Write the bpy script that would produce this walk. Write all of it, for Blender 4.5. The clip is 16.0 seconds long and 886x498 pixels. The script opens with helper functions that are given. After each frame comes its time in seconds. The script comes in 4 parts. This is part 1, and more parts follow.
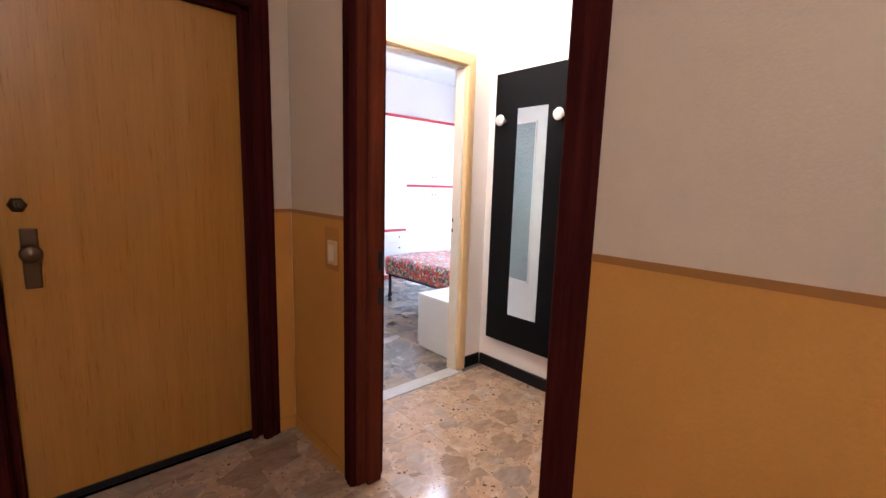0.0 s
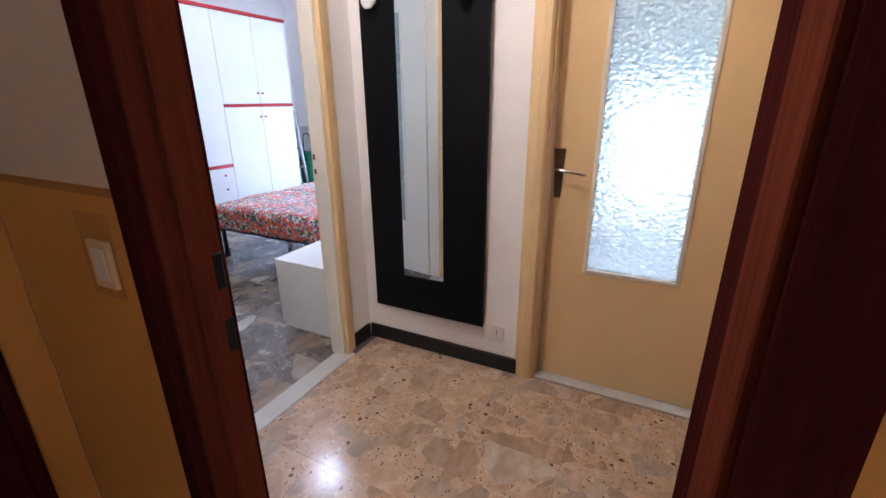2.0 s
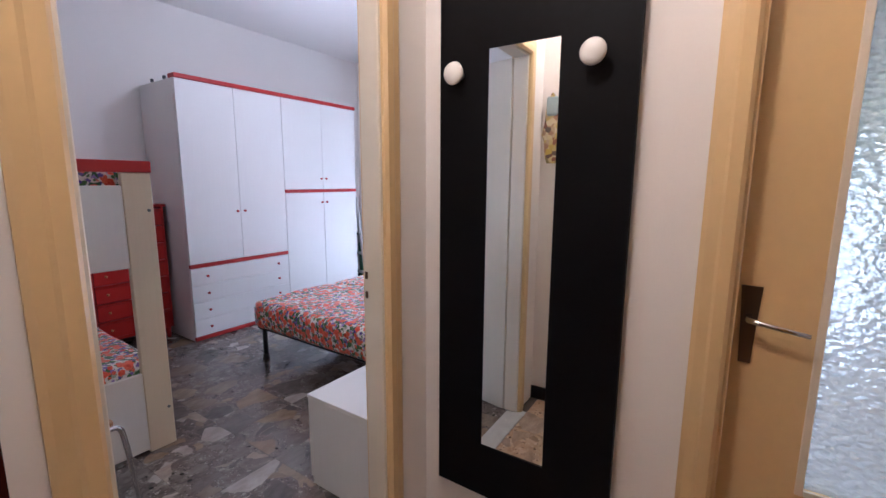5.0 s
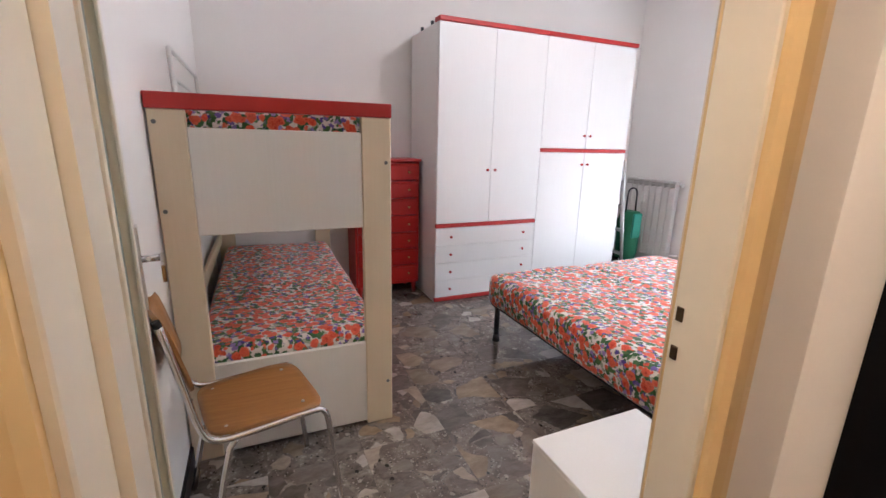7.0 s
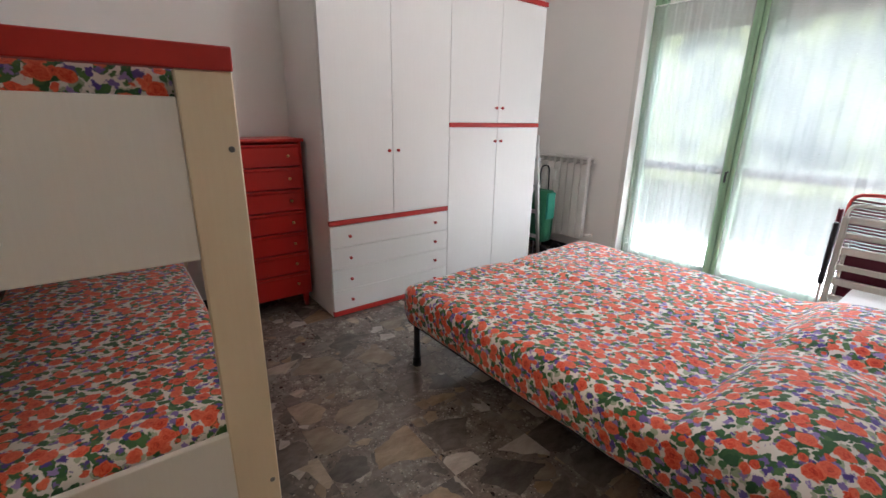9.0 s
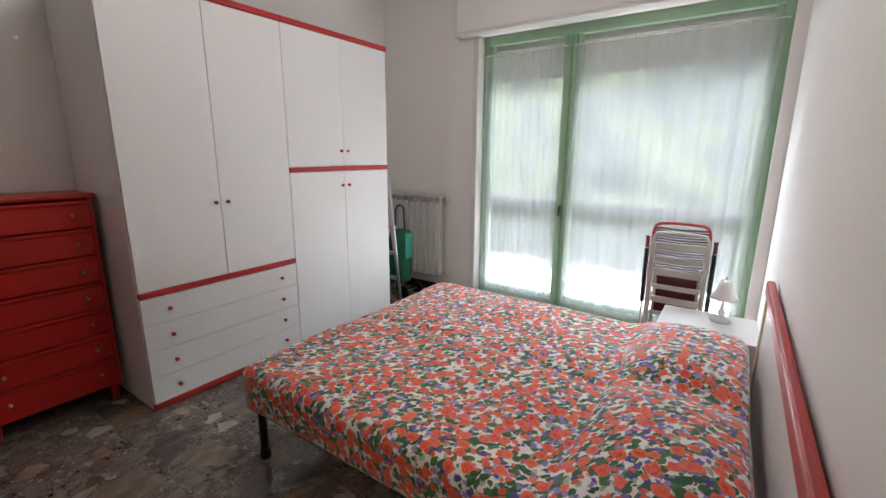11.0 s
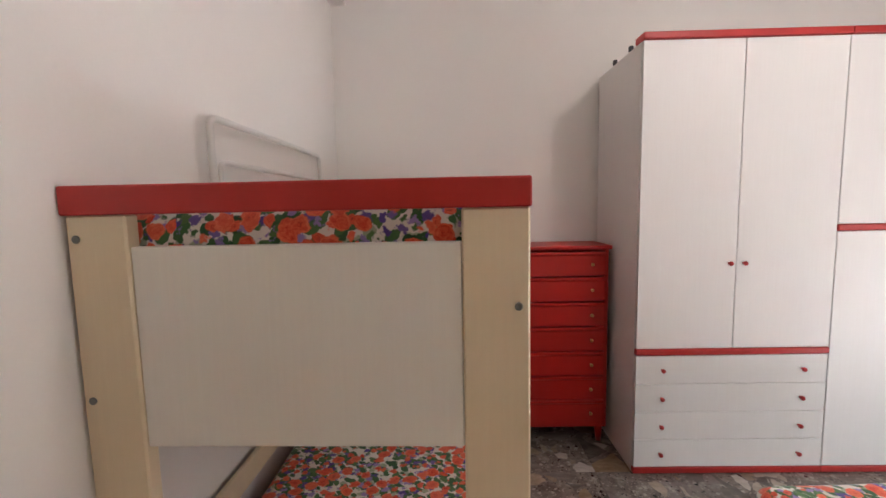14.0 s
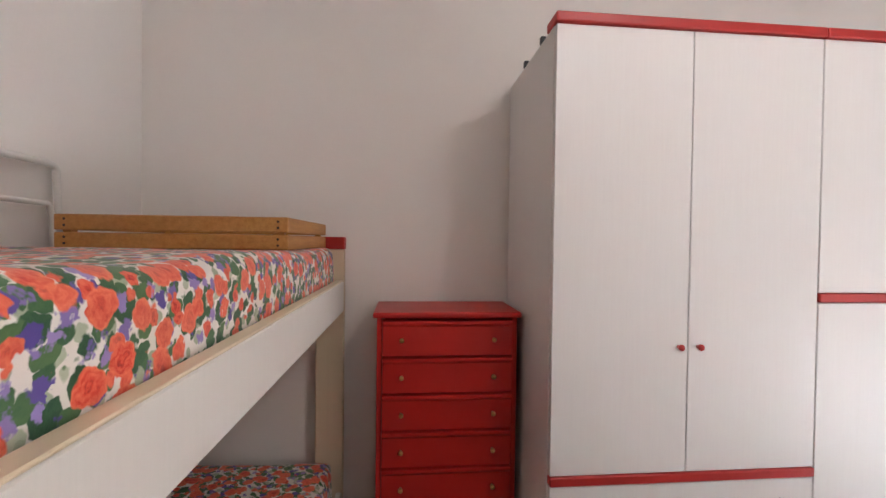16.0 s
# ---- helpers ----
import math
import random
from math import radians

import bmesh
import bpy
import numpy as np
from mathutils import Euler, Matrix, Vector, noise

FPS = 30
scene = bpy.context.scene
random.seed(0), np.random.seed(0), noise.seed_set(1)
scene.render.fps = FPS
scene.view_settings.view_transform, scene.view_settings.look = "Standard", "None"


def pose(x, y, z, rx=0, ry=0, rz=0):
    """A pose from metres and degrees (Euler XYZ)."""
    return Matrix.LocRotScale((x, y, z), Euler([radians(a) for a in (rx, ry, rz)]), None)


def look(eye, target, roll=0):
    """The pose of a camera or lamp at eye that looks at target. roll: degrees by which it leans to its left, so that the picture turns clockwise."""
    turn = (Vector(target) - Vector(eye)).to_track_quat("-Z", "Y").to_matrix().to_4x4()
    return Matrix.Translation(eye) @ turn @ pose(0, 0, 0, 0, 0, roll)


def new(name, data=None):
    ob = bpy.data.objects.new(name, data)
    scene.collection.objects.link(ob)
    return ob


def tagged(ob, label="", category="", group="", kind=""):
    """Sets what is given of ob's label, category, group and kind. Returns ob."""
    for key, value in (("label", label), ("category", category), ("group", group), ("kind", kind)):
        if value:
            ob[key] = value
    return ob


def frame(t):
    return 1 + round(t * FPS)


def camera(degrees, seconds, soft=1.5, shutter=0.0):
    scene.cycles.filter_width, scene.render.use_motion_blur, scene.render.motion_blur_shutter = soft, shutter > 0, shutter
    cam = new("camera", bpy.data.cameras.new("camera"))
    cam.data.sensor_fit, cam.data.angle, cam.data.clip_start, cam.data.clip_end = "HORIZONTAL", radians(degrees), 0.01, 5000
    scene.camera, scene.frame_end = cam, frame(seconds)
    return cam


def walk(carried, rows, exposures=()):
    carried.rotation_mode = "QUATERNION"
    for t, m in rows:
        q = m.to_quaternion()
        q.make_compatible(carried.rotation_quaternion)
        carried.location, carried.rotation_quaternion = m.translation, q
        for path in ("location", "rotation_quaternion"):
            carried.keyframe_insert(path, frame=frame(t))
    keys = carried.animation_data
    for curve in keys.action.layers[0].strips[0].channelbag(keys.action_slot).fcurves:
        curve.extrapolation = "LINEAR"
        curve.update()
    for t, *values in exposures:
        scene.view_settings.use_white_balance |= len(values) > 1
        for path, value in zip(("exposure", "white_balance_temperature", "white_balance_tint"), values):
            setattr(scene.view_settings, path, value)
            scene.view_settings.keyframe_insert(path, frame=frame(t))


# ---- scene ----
cam = camera(91.8, 16.0)
PATH = [
    (0, (-0.021, 0.134, 1.333), (1.307, 1.6, 1.037), 1.7),
    (0.5, (0.093, 0.284, 1.332), (1.427, 1.738, 1.003), 2.2),
    (1, (0.16, 0.527, 1.304), (1.69, 1.743, 0.877), 2.0),
    (1.5, (0.247, 0.702, 1.31), (1.947, 1.616, 0.784), 0.9),
    (2, (0.431, 0.822, 1.345), (2.122, 1.666, 0.69), -0.4),
    (2.5, (0.562, 0.946, 1.339), (2.328, 1.516, 0.592), 0.6),
    (3, (0.681, 1.073, 1.358), (2.528, 1.272, 0.618), 0.0),
    (3.5, (0.733, 1.058, 1.395), (2.678, 1.131, 0.938), 1.6),
    (4, (0.775, 1.065, 1.424), (2.718, 1.42, 1.11), 1.1),
    (4.5, (0.869, 1.144, 1.402), (2.697, 1.885, 1.074), 0.5),
    (5, (0.97, 1.275, 1.417), (2.608, 2.379, 1.104), 0.3),
    (5.2, (1.013, 1.319, 1.414), (2.531, 2.581, 1.092), 0.4),
    (7.3, (1.46, 1.966, 1.36), (2.155, 3.773, 0.858), 1.6),
    (7.5, (1.494, 2.034, 1.366), (2.144, 3.854, 0.85), 1.8),
    (8, (1.53, 2.195, 1.355), (2.169, 4.007, 0.8), 2.1),
    (8.5, (1.561, 2.367, 1.364), (2.49, 4.047, 0.8), 2.1),
    (9, (1.673, 2.474, 1.35), (2.844, 3.988, 0.767), 1.0),
    (9.5, (1.783, 2.524, 1.352), (3.239, 3.757, 0.752), 1.4),
    (9.7, (1.805, 2.54, 1.358), (3.376, 3.62, 0.754), 1.5),
    (11.8, (1.888, 2.578, 1.45), (3.447, 3.802, 1.185), 0.3),
    (12, (1.878, 2.589, 1.421), (3.283, 3.987, 1.153), -0.5),
    (12.5, (1.808, 2.61, 1.415), (2.775, 4.341, 1.151), -1.3),
    (13, (1.761, 2.663, 1.403), (2.392, 4.539, 1.117), -0.7),
    (13.5, (1.764, 2.776, 1.422), (2.094, 4.73, 1.153), -0.8),
    (14, (1.806, 2.903, 1.455), (1.763, 4.893, 1.253), -1.2),
    (14.5, (1.905, 3.03, 1.492), (1.67, 5.015, 1.414), -0.6),
    (15, (1.985, 3.246, 1.475), (1.889, 5.243, 1.424), -0.4),
    (15.5, (2.097, 3.469, 1.489), (2.155, 5.468, 1.449), -0.4),
    (16, (2.248, 3.677, 1.49), (2.431, 5.669, 1.456), 0.7),
]
EXPOSURES = [(0, 1.68, 4900, 20), (0.5, 1.62, 4850, 20), (1, 1.58, 4800, 18), (2, 1.1, 4600, 17), (3, 0.88, 4900, 22), (3.5, 0.75, 5100, 24), (4, 0.45, 5100, 22), (5, 0.5, 4900, 23), (7.5, 1.05, 5850, 17), (8.0, 0.72, 6000, 16), (8.5, 0.45, 5900, 15), (9, 0.36, 5900, 14), (9.5, 0.42, 5900, 14), (12, -0.1, 5950, 14), (12.5, 0.27, 6000, 16), (13, 0.58, 6150, 17), (14, 0.72, 6200, 18), (15, 0.68, 6150, 19), (16, 0.57, 6150, 19)]
walk(cam, [(t, look(eye, target, roll)) for t, eye, target, roll in PATH], EXPOSURES)

# ---- world, sun, lamps ----
world = bpy.data.worlds.new("sky")
scene.world = world
world.use_nodes = True
wn = world.node_tree
sky = wn.nodes.new("ShaderNodeTexSky")
sky.sky_type, sky.sun_disc = "NISHITA", False
sky.sun_elevation, sky.sun_rotation = radians(52), radians(60)
wn.links.new(sky.outputs[0], wn.nodes["Background"].inputs[0])
wn.nodes["Background"].inputs[1].default_value = 0.15


def lamp(name, kind, m, energy, color=(1, 1, 1), size=None, size_y=None):
    d = bpy.data.lights.new(name, kind)
    d.energy, d.color = energy, color
    if kind == "AREA":
        d.shape, d.size, d.size_y = "RECTANGLE", size, size_y
    if kind == "POINT":
        d.shadow_soft_size = size
    if kind == "SUN":
        d.angle = radians(size)
    o = new(name, d)
    o.matrix_world = m
    return o


lamp("sun", "SUN", look((6.0, -8, 9), (6.5, 2, 0)), 2.5, (1, 0.95, 0.88), 0.5)
# added area lamp above the window view, boosts skylight into the bedroom
lamp("sky_daylight", "AREA", look((10.0, 4.2, 5.9), (3.2, 3.5, 1.0)), 1050, (0.89, 0.95, 1.0), 8.0, 4.0)
# added low lamp standing in for sun bounced off the balcony floor
lamp("balcony_bounce", "AREA", look((5.95, 3.5, 0.12), (3.2, 3.5, 2.7)), 42, (1.0, 0.98, 0.94), 2.1, 0.35)
# added lamp in the kitchen opening, stands in for skylight behind the door glass
lamp("kitchen_daylight", "AREA", look((5.42, 0.85, 0.85), (2.4, 0.8, 1.0)), 15, (1.0, 1.0, 1.0), 1.0, 1.3)
lamp("hall_bulb", "POINT", pose(-0.7, -0.45, 2.55), 12.5, (1.0, 0.83, 0.64), 0.12)
# added warm point lamp without a fitting, brightens the lobby
lamp("lobby_bulb", "POINT", pose(1.25, 1.75, 2.55), 20, (1.0, 0.77, 0.50), 0.1)
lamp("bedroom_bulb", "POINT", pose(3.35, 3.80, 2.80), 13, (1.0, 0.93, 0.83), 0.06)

# ---- materials ----


class Mat:
    """A small builder for node materials."""

    def __init__(self, name, color=(0.8, 0.8, 0.8), rough=0.5, metal=0.0, spec=0.5):
        self.m = bpy.data.materials.new(name)
        self.m.use_nodes = True
        self.t = self.m.node_tree
        self.b = self.t.nodes["Principled BSDF"]
        self.b.inputs["Base Color"].default_value = (*color, 1)
        self.b.inputs["Roughness"].default_value = rough
        self.b.inputs["Metallic"].default_value = metal
        self.b.inputs["Specular IOR Level"].default_value = spec

    def node(self, kind, **inputs):
        n = self.t.nodes.new("ShaderNode" + kind)
        for k, v in inputs.items():
            if k in n.bl_rna.properties:
                setattr(n, k, v)
            else:
                self.link(v, n.inputs[k.replace("_", " ")])
        return n

    def link(self, v, sock):
        if isinstance(v, bpy.types.NodeSocket):
            self.t.links.new(v, sock)
        else:
            sock.default_value = v

    def coords(self, scale=(1, 1, 1), per_object=False):
        g = self.node("NewGeometry").outputs["Position"]
        mp = self.node("Mapping", Vector=g, Scale=scale)
        if per_object:
            r = self.node("ObjectInfo").outputs["Random"]
            c = self.node("CombineXYZ", X=self.math("MULTIPLY", r, 37.0), Y=self.math("MULTIPLY", r, 91.0), Z=self.math("MULTIPLY", r, 53.0))
            mp = self.node("VectorMath", operation="ADD")
            mm = self.node("Mapping", Vector=g, Scale=scale)
            self.t.links.new(mm.outputs[0], mp.inputs[0])
            self.t.links.new(c.outputs[0], mp.inputs[1])
        return mp.outputs[0]

    def math(self, op, a, b=0.0, c=0.0):
        n = self.node("Math", operation=op)
        for i, v in enumerate((a, b, c)):
            self.link(v, n.inputs[i])
        return n.outputs[0]

    def noise(self, vec, scale, detail=3.0, rough=0.55, out="Fac"):
        return self.node("TexNoise", Vector=vec, Scale=scale, Detail=detail, Roughness=rough).outputs[out]

    def ramp(self, fac, *stops):
        n = self.node("ValToRGB", Fac=fac)
        e = n.color_ramp.elements
        while len(e) < len(stops):
            e.new(0.5)
        for el, (p, c) in zip(e, stops):
            el.position, el.color = p, (*c, 1) if len(c) == 3 else c
        return n.outputs[0]

    def mix(self, fac, a, b, blend="MIX"):
        n = self.node("Mix", data_type="RGBA", blend_type=blend)
        self.link(fac, n.inputs[0])
        for v, s in ((a, n.inputs[6]), (b, n.inputs[7])):
            self.link((*v, 1) if isinstance(v, tuple) else v, s)
        return n.outputs[2]

    def bump(self, height, strength=0.3, distance=0.01):
        n = self.node("Bump", Height=height, Strength=strength, Distance=distance)
        self.t.links.new(n.outputs[0], self.b.inputs["Normal"])

    def base(self, v):
        self.link(v, self.b.inputs["Base Color"])

    def rough(self, v):
        self.link(v, self.b.inputs["Roughness"])


def paint(name, color, rough=0.5, grain=60, bump=0.06, vary=0.05, spec=0.4, dirt=1.3):
    """Painted surface: broad uneven tone, fine grain and slight relief."""
    k = Mat(name, color, rough, spec=spec)
    v = k.coords()
    lo = tuple(c * (1 - vary * 2) for c in color)
    hi = tuple(min(1, c * (1 + vary)) for c in color)
    broad = k.noise(v, dirt, 5, 0.6)
    fine = k.noise(v, grain, 3)
    k.base(k.mix(k.math("MULTIPLY_ADD", fine, 0.35, k.math("MULTIPLY", broad, 0.65)), lo, hi))
    k.rough(k.math("MULTIPLY_ADD", broad, 0.2, rough - 0.1))
    k.bump(fine, bump, 0.004)
    return k.m


def wood(name, dark, light, rough=0.35, scale=(14, 14, 0.7), ring=3.0, bump=0.05, coat=0.0, spec=0.5):
    """Veneer with long fibres along the axis that is scaled least."""
    k = Mat(name, light, rough, spec=spec)
    v = k.coords(scale)
    n = k.noise(v, ring, 6, 0.65)
    f = k.noise(k.coords(tuple(s * 9 for s in scale)), ring, 4, 0.7)
    tone = k.math("MULTIPLY_ADD", f, 0.45, k.math("MULTIPLY", n, 0.6))
    k.base(k.ramp(tone, (0.3, dark), (0.72, light)))
    k.rough(k.math("MULTIPLY_ADD", f, 0.2, rough - 0.08))
    k.b.inputs["Coat Weight"].default_value = coat
    k.bump(f, bump, 0.003)
    return k.m


def floral(name, scale=9.0):
    """Cotton print: red roses, green leaves and violet sprigs on an off-white ground."""
    k = Mat(name, (0.8, 0.7, 0.6), 0.8, spec=0.25)
    v = k.coords()

    def warped(freq, amount):
        w = k.node("VectorMath", operation="MULTIPLY_ADD")
        k.t.links.new(k.noise(v, freq, 2, 0.6, "Color"), w.inputs[0])
        w.inputs[1].default_value = (amount, amount, amount)
        k.t.links.new(v, w.inputs[2])
        return w.outputs[0]

    wv = warped(38, 0.024)

    def cells(vec, s, offset, rand=0.9, turn=(0, 0, 0), stretch=(1, 1, 1)):
        m1 = k.node("Mapping", Vector=vec, Location=offset, Rotation=turn)
        m2 = k.node("Mapping", Vector=m1.outputs[0], Scale=stretch)
        n = k.node("TexVoronoi", Vector=m2.outputs[0], Scale=s, Randomness=rand)
        return n.outputs["Distance"], k.node("SeparateColor", Color=n.outputs["Color"])

    col = k.mix(k.noise(v, 14, 3), (0.70, 0.64, 0.57), (0.84, 0.80, 0.75))
    # pale sage shadows of leaves, then two directions of dark leaves
    for s_, off, turn, st, size, c0, c1 in (
            (scale * 1.25, (5.2, 0.7, 1.1), (0.9, 0.3, 0.2), (1, 1.7, 1.3), 0.36, (0.30, 0.36, 0.24), (0.46, 0.50, 0.36)),
            (scale * 1.15, (3.1, 1.7, 0.4), (0.5, 0.4, 0.7), (1, 1.9, 1.2), 0.43, (0.010, 0.060, 0.030), (0.07, 0.17, 0.065)),
            (scale * 1.15, (1.3, 4.7, 2.4), (-0.6, 0.7, -0.8), (1.2, 1, 1.9), 0.43, (0.012, 0.075, 0.040), (0.10, 0.20, 0.07))):
        d, c = cells(wv, s_, off, 0.95, turn, st)
        vein = k.math("MULTIPLY", k.noise(wv, 120, 3), 0.5)
        leaf = k.mix(k.math("MULTIPLY_ADD", c.outputs[0], 0.7, vein), c0, c1)
        col = k.mix(k.ramp(d, (size - 0.02, (1, 1, 1)), (size + 0.03, (0, 0, 0))), col, leaf)
    pd, pc = cells(warped(70, 0.03), scale * 1.9, (7.3, 2.2, 5.1))
    gate = k.math("GREATER_THAN", pc.outputs[1], 0.36)
    violet = k.ramp(pc.outputs[2], (0.2, (0.10, 0.065, 0.30)), (0.8, (0.33, 0.24, 0.52)))
    col = k.mix(k.math("MULTIPLY", gate, k.ramp(pd, (0.36, (1, 1, 1)), (0.48, (0, 0, 0)))), col, violet)
    for s_, off, size in ((scale * 1.35, (2.0, 6.0, 3.0), 0.30), (scale, (0.0, 0.0, 0.0), 0.405)):
        rd, rc = cells(wv, s_, off, 0.9)
        ring = k.math("SINE", k.math("MULTIPLY_ADD", rd, 34.0, k.math("MULTIPLY", k.noise(wv, 70, 2), 15.0)))
        petal = k.math("MULTIPLY_ADD", ring, 0.09, k.math("MULTIPLY_ADD", rd, 0.75, k.math("MULTIPLY", k.noise(wv, 100, 4, 0.65), 0.75)))
        red = k.ramp(petal, (0.25, (0.36, 0.012, 0.010)), (0.45, (0.68, 0.055, 0.024)), (0.85, (0.86, 0.20, 0.095)))
        red = k.mix(k.math("MULTIPLY", rc.outputs[1], 0.35), red, (0.86, 0.26, 0.15))
        col = k.mix(k.ramp(rd, (size - 0.01, (1, 1, 1)), (size + 0.03, (0, 0, 0))), col, red)
    k.base(col)
    k.bump(k.noise(v, 420, 2), 0.15, 0.002)
    k.b.inputs["Sheen Weight"].default_value = 0.38
    k.b.inputs["Sheen Roughness"].default_value = 0.4
    return k.m


def palladiana(name, tint, fleck, gloss=0.14):
    """Polished cast-marble tile: worn stones of many sizes in a cloudy fine-chip matrix, other in each tile."""
    k = Mat(name, (0.3, 0.27, 0.24), gloss)
    v = k.coords((1, 1, 0.0), True)

    def warp(src, freq, amount):
        w = k.node("VectorMath", operation="MULTIPLY_ADD")
        k.t.links.new(k.noise(src, freq, 3, 0.6, "Color"), w.inputs[0])
        w.inputs[1].default_value = (amount, amount, 0.0)
        k.t.links.new(src, w.inputs[2])
        return w.outputs[0]

    wv = warp(warp(v, 5, 0.10), 26, 0.016)

    def stones(s, off, share, shrink):
        mp = k.node("Mapping", Vector=wv, Location=off)
        a = k.node("TexVoronoi", voronoi_dimensions="2D", Vector=mp.outputs[0], Scale=s)
        e = k.node("TexVoronoi", voronoi_dimensions="2D", feature="DISTANCE_TO_EDGE", Vector=mp.outputs[0], Scale=s)
        c = k.node("SeparateColor", Color=a.outputs["Color"])
        keep = k.math("LESS_THAN", c.outputs[2], share)
        inset = k.math("MULTIPLY_ADD", c.outputs[1], shrink, 0.02)
        inside = k.math("SUBTRACT", e.outputs["Distance"], inset)
        mask = k.math("MULTIPLY", keep, k.ramp(inside, (0.0, (0, 0, 0)), (0.012, (1, 1, 1))))
        tone = k.ramp(c.outputs[0], (0.0, tint[0]), (0.28, tint[1]), (0.55, tint[2]), (0.78, tint[3]), (0.95, tint[4]))
        vv = k.node("VectorMath", operation="MULTIPLY_ADD")
        k.t.links.new(a.outputs["Color"], vv.inputs[0])
        vv.inputs[1].default_value = (9, 9, 9)
        k.t.links.new(k.node("Mapping", Vector=wv, Scale=(1.0, 2.2, 1), Rotation=(0, 0, 0.7)).outputs[0], vv.inputs[2])
        vein = k.noise(vv.outputs[0], 9, 7, 0.68)
        tone = k.mix(k.ramp(vein, (0.36, (0, 0, 0)), (0.66, (1, 1, 1))), k.mix(0.34, tone, (0.03, 0.024, 0.02)), k.mix(0.08, tone, (0.75, 0.68, 0.6)))
        return mask, tone

    # matrix: clouds of ground stone with tiny pale and dark chips
    cloud = k.noise(wv, 14, 8, 0.74)
    col = k.ramp(cloud, (0.30, tint[0]), (0.44, tint[1]), (0.56, tint[2]), (0.72, fleck))
    for s, off, pale, dark in ((110, (4, 1, 0), 0.90, 0.05), (45, (2, 7, 0), 0.955, 0.02)):
        mp = k.node("Mapping", Vector=warp(v, 40, 0.02), Location=off)
        n = k.node("TexVoronoi", voronoi_dimensions="2D", Vector=mp.outputs[0], Scale=s)
        c = k.node("SeparateColor", Color=n.outputs["Color"])
        near = k.math("LESS_THAN", n.outputs["Distance"], 0.42)
        col = k.mix(k.math("MULTIPLY", near, k.math("MULTIPLY", 0.6, k.math("GREATER_THAN", c.outputs[0], pale))), col, fleck)
        col = k.mix(k.math("MULTIPLY", near, k.math("LESS_THAN", c.outputs[0], dark)), col, tuple(t * 0.35 for t in tint[0]))
    for s, off, share, shrink in ((13, (3, 5, 0), 0.40, 0.16), (4.8, (1, 2, 0), 0.55, 0.20)):
        mask, tone = stones(s, off, share, shrink)
        col = k.mix(mask, col, tone)
    k.base(col)
    k.rough(k.math("MULTIPLY_ADD", k.noise(k.coords(), 3.5, 5), 0.16, gloss - 0.06))
    return k.m


M_WALL = paint("white_plaster", (0.87, 0.835, 0.795), 0.85, 120, 0.05, 0.03)
M_CEIL = paint("ceiling_plaster", (0.88, 0.86, 0.83), 0.9, 90, 0.04, 0.03)
M_HALLUP = paint("stippled_beige_plaster", (0.66, 0.54, 0.385), 0.85, 170, 0.25, 0.06)
M_OCHRE = paint("ochre_dado_paint", (0.62, 0.30, 0.042), 0.6, 130, 0.22, 0.12, dirt=2.2)
M_WORN = paint("worn_ochre_paint", (0.50, 0.24, 0.04), 0.6, 90, 0.15, 0.15, dirt=6)
M_STRIPE = paint("brown_stripe_paint", (0.36, 0.165, 0.03), 0.5, 90, 0.05, 0.08)
M_CREAM = paint("cream_enamel", (0.74, 0.53, 0.255), 0.32, 40, 0.03, 0.05, 0.5)
M_CREAMW = paint("ivory_enamel", (0.78, 0.71, 0.58), 0.32, 40, 0.03, 0.04, 0.5)
M_BLACK = paint("black_lacquer", (0.006, 0.006, 0.007), 0.5, 70, 0.03, 0.2, 0.08)
M_BASE = paint("black_skirting", (0.010, 0.009, 0.010), 0.3, 40, 0.02, 0.2)
M_RED = paint("red_lacquer", (0.46, 0.018, 0.012), 0.36, 30, 0.008, 0.04, 0.35, 0.8)
M_REDT = paint("red_trim", (0.43, 0.026, 0.021), 0.38, 50, 0.02, 0.08)
M_LAM = wood("white_laminate", (0.745, 0.725, 0.70), (0.785, 0.77, 0.745), 0.42, (60, 60, 1.6), 2.5, 0.02)
M_BUNKW = wood("white_bed_panel", (0.745, 0.715, 0.655), (0.785, 0.755, 0.695), 0.4, (50, 50, 1.4), 2.0, 0.03)
M_BUNKC = wood("cream_bed_wood", (0.69, 0.57, 0.39), (0.73, 0.61, 0.43), 0.4, (40, 40, 1.5), 2.0, 0.03)
M_OAK = wood("blond_door_veneer", (0.365, 0.16, 0.014), (0.50, 0.24, 0.030), 0.28, (9, 9, 0.4), 1.7, 0.04, coat=0.3)
M_MAHOG = wood("dark_mahogany", (0.020, 0.005, 0.005), (0.070, 0.014, 0.010), 0.55, (22, 22, 0.8), 2.5, 0.05, spec=0.0)
M_MAHRED = wood("red_mahogany", (0.070, 0.016, 0.009), (0.165, 0.040, 0.018), 0.45, (22, 22, 0.8), 2.5, 0.05, spec=0.0)
M_PINE = wood("pine_slats", (0.33, 0.13, 0.026), (0.58, 0.29, 0.08), 0.45, (26, 2.0, 26), 2.5, 0.05)
M_CHAIRW = wood("chair_beech_ply", (0.24, 0.10, 0.028), (0.42, 0.20, 0.06), 0.35, (2.0, 26, 26), 2.5, 0.04)
M_FLORAL = floral("rose_print_cotton", 18.5)
M_FLOOR = palladiana("palladiana_grey", ((0.055, 0.046, 0.041), (0.12, 0.098, 0.083), (0.185, 0.155, 0.128), (0.26, 0.175, 0.10), (0.42, 0.37, 0.32)), (0.38, 0.34, 0.295))
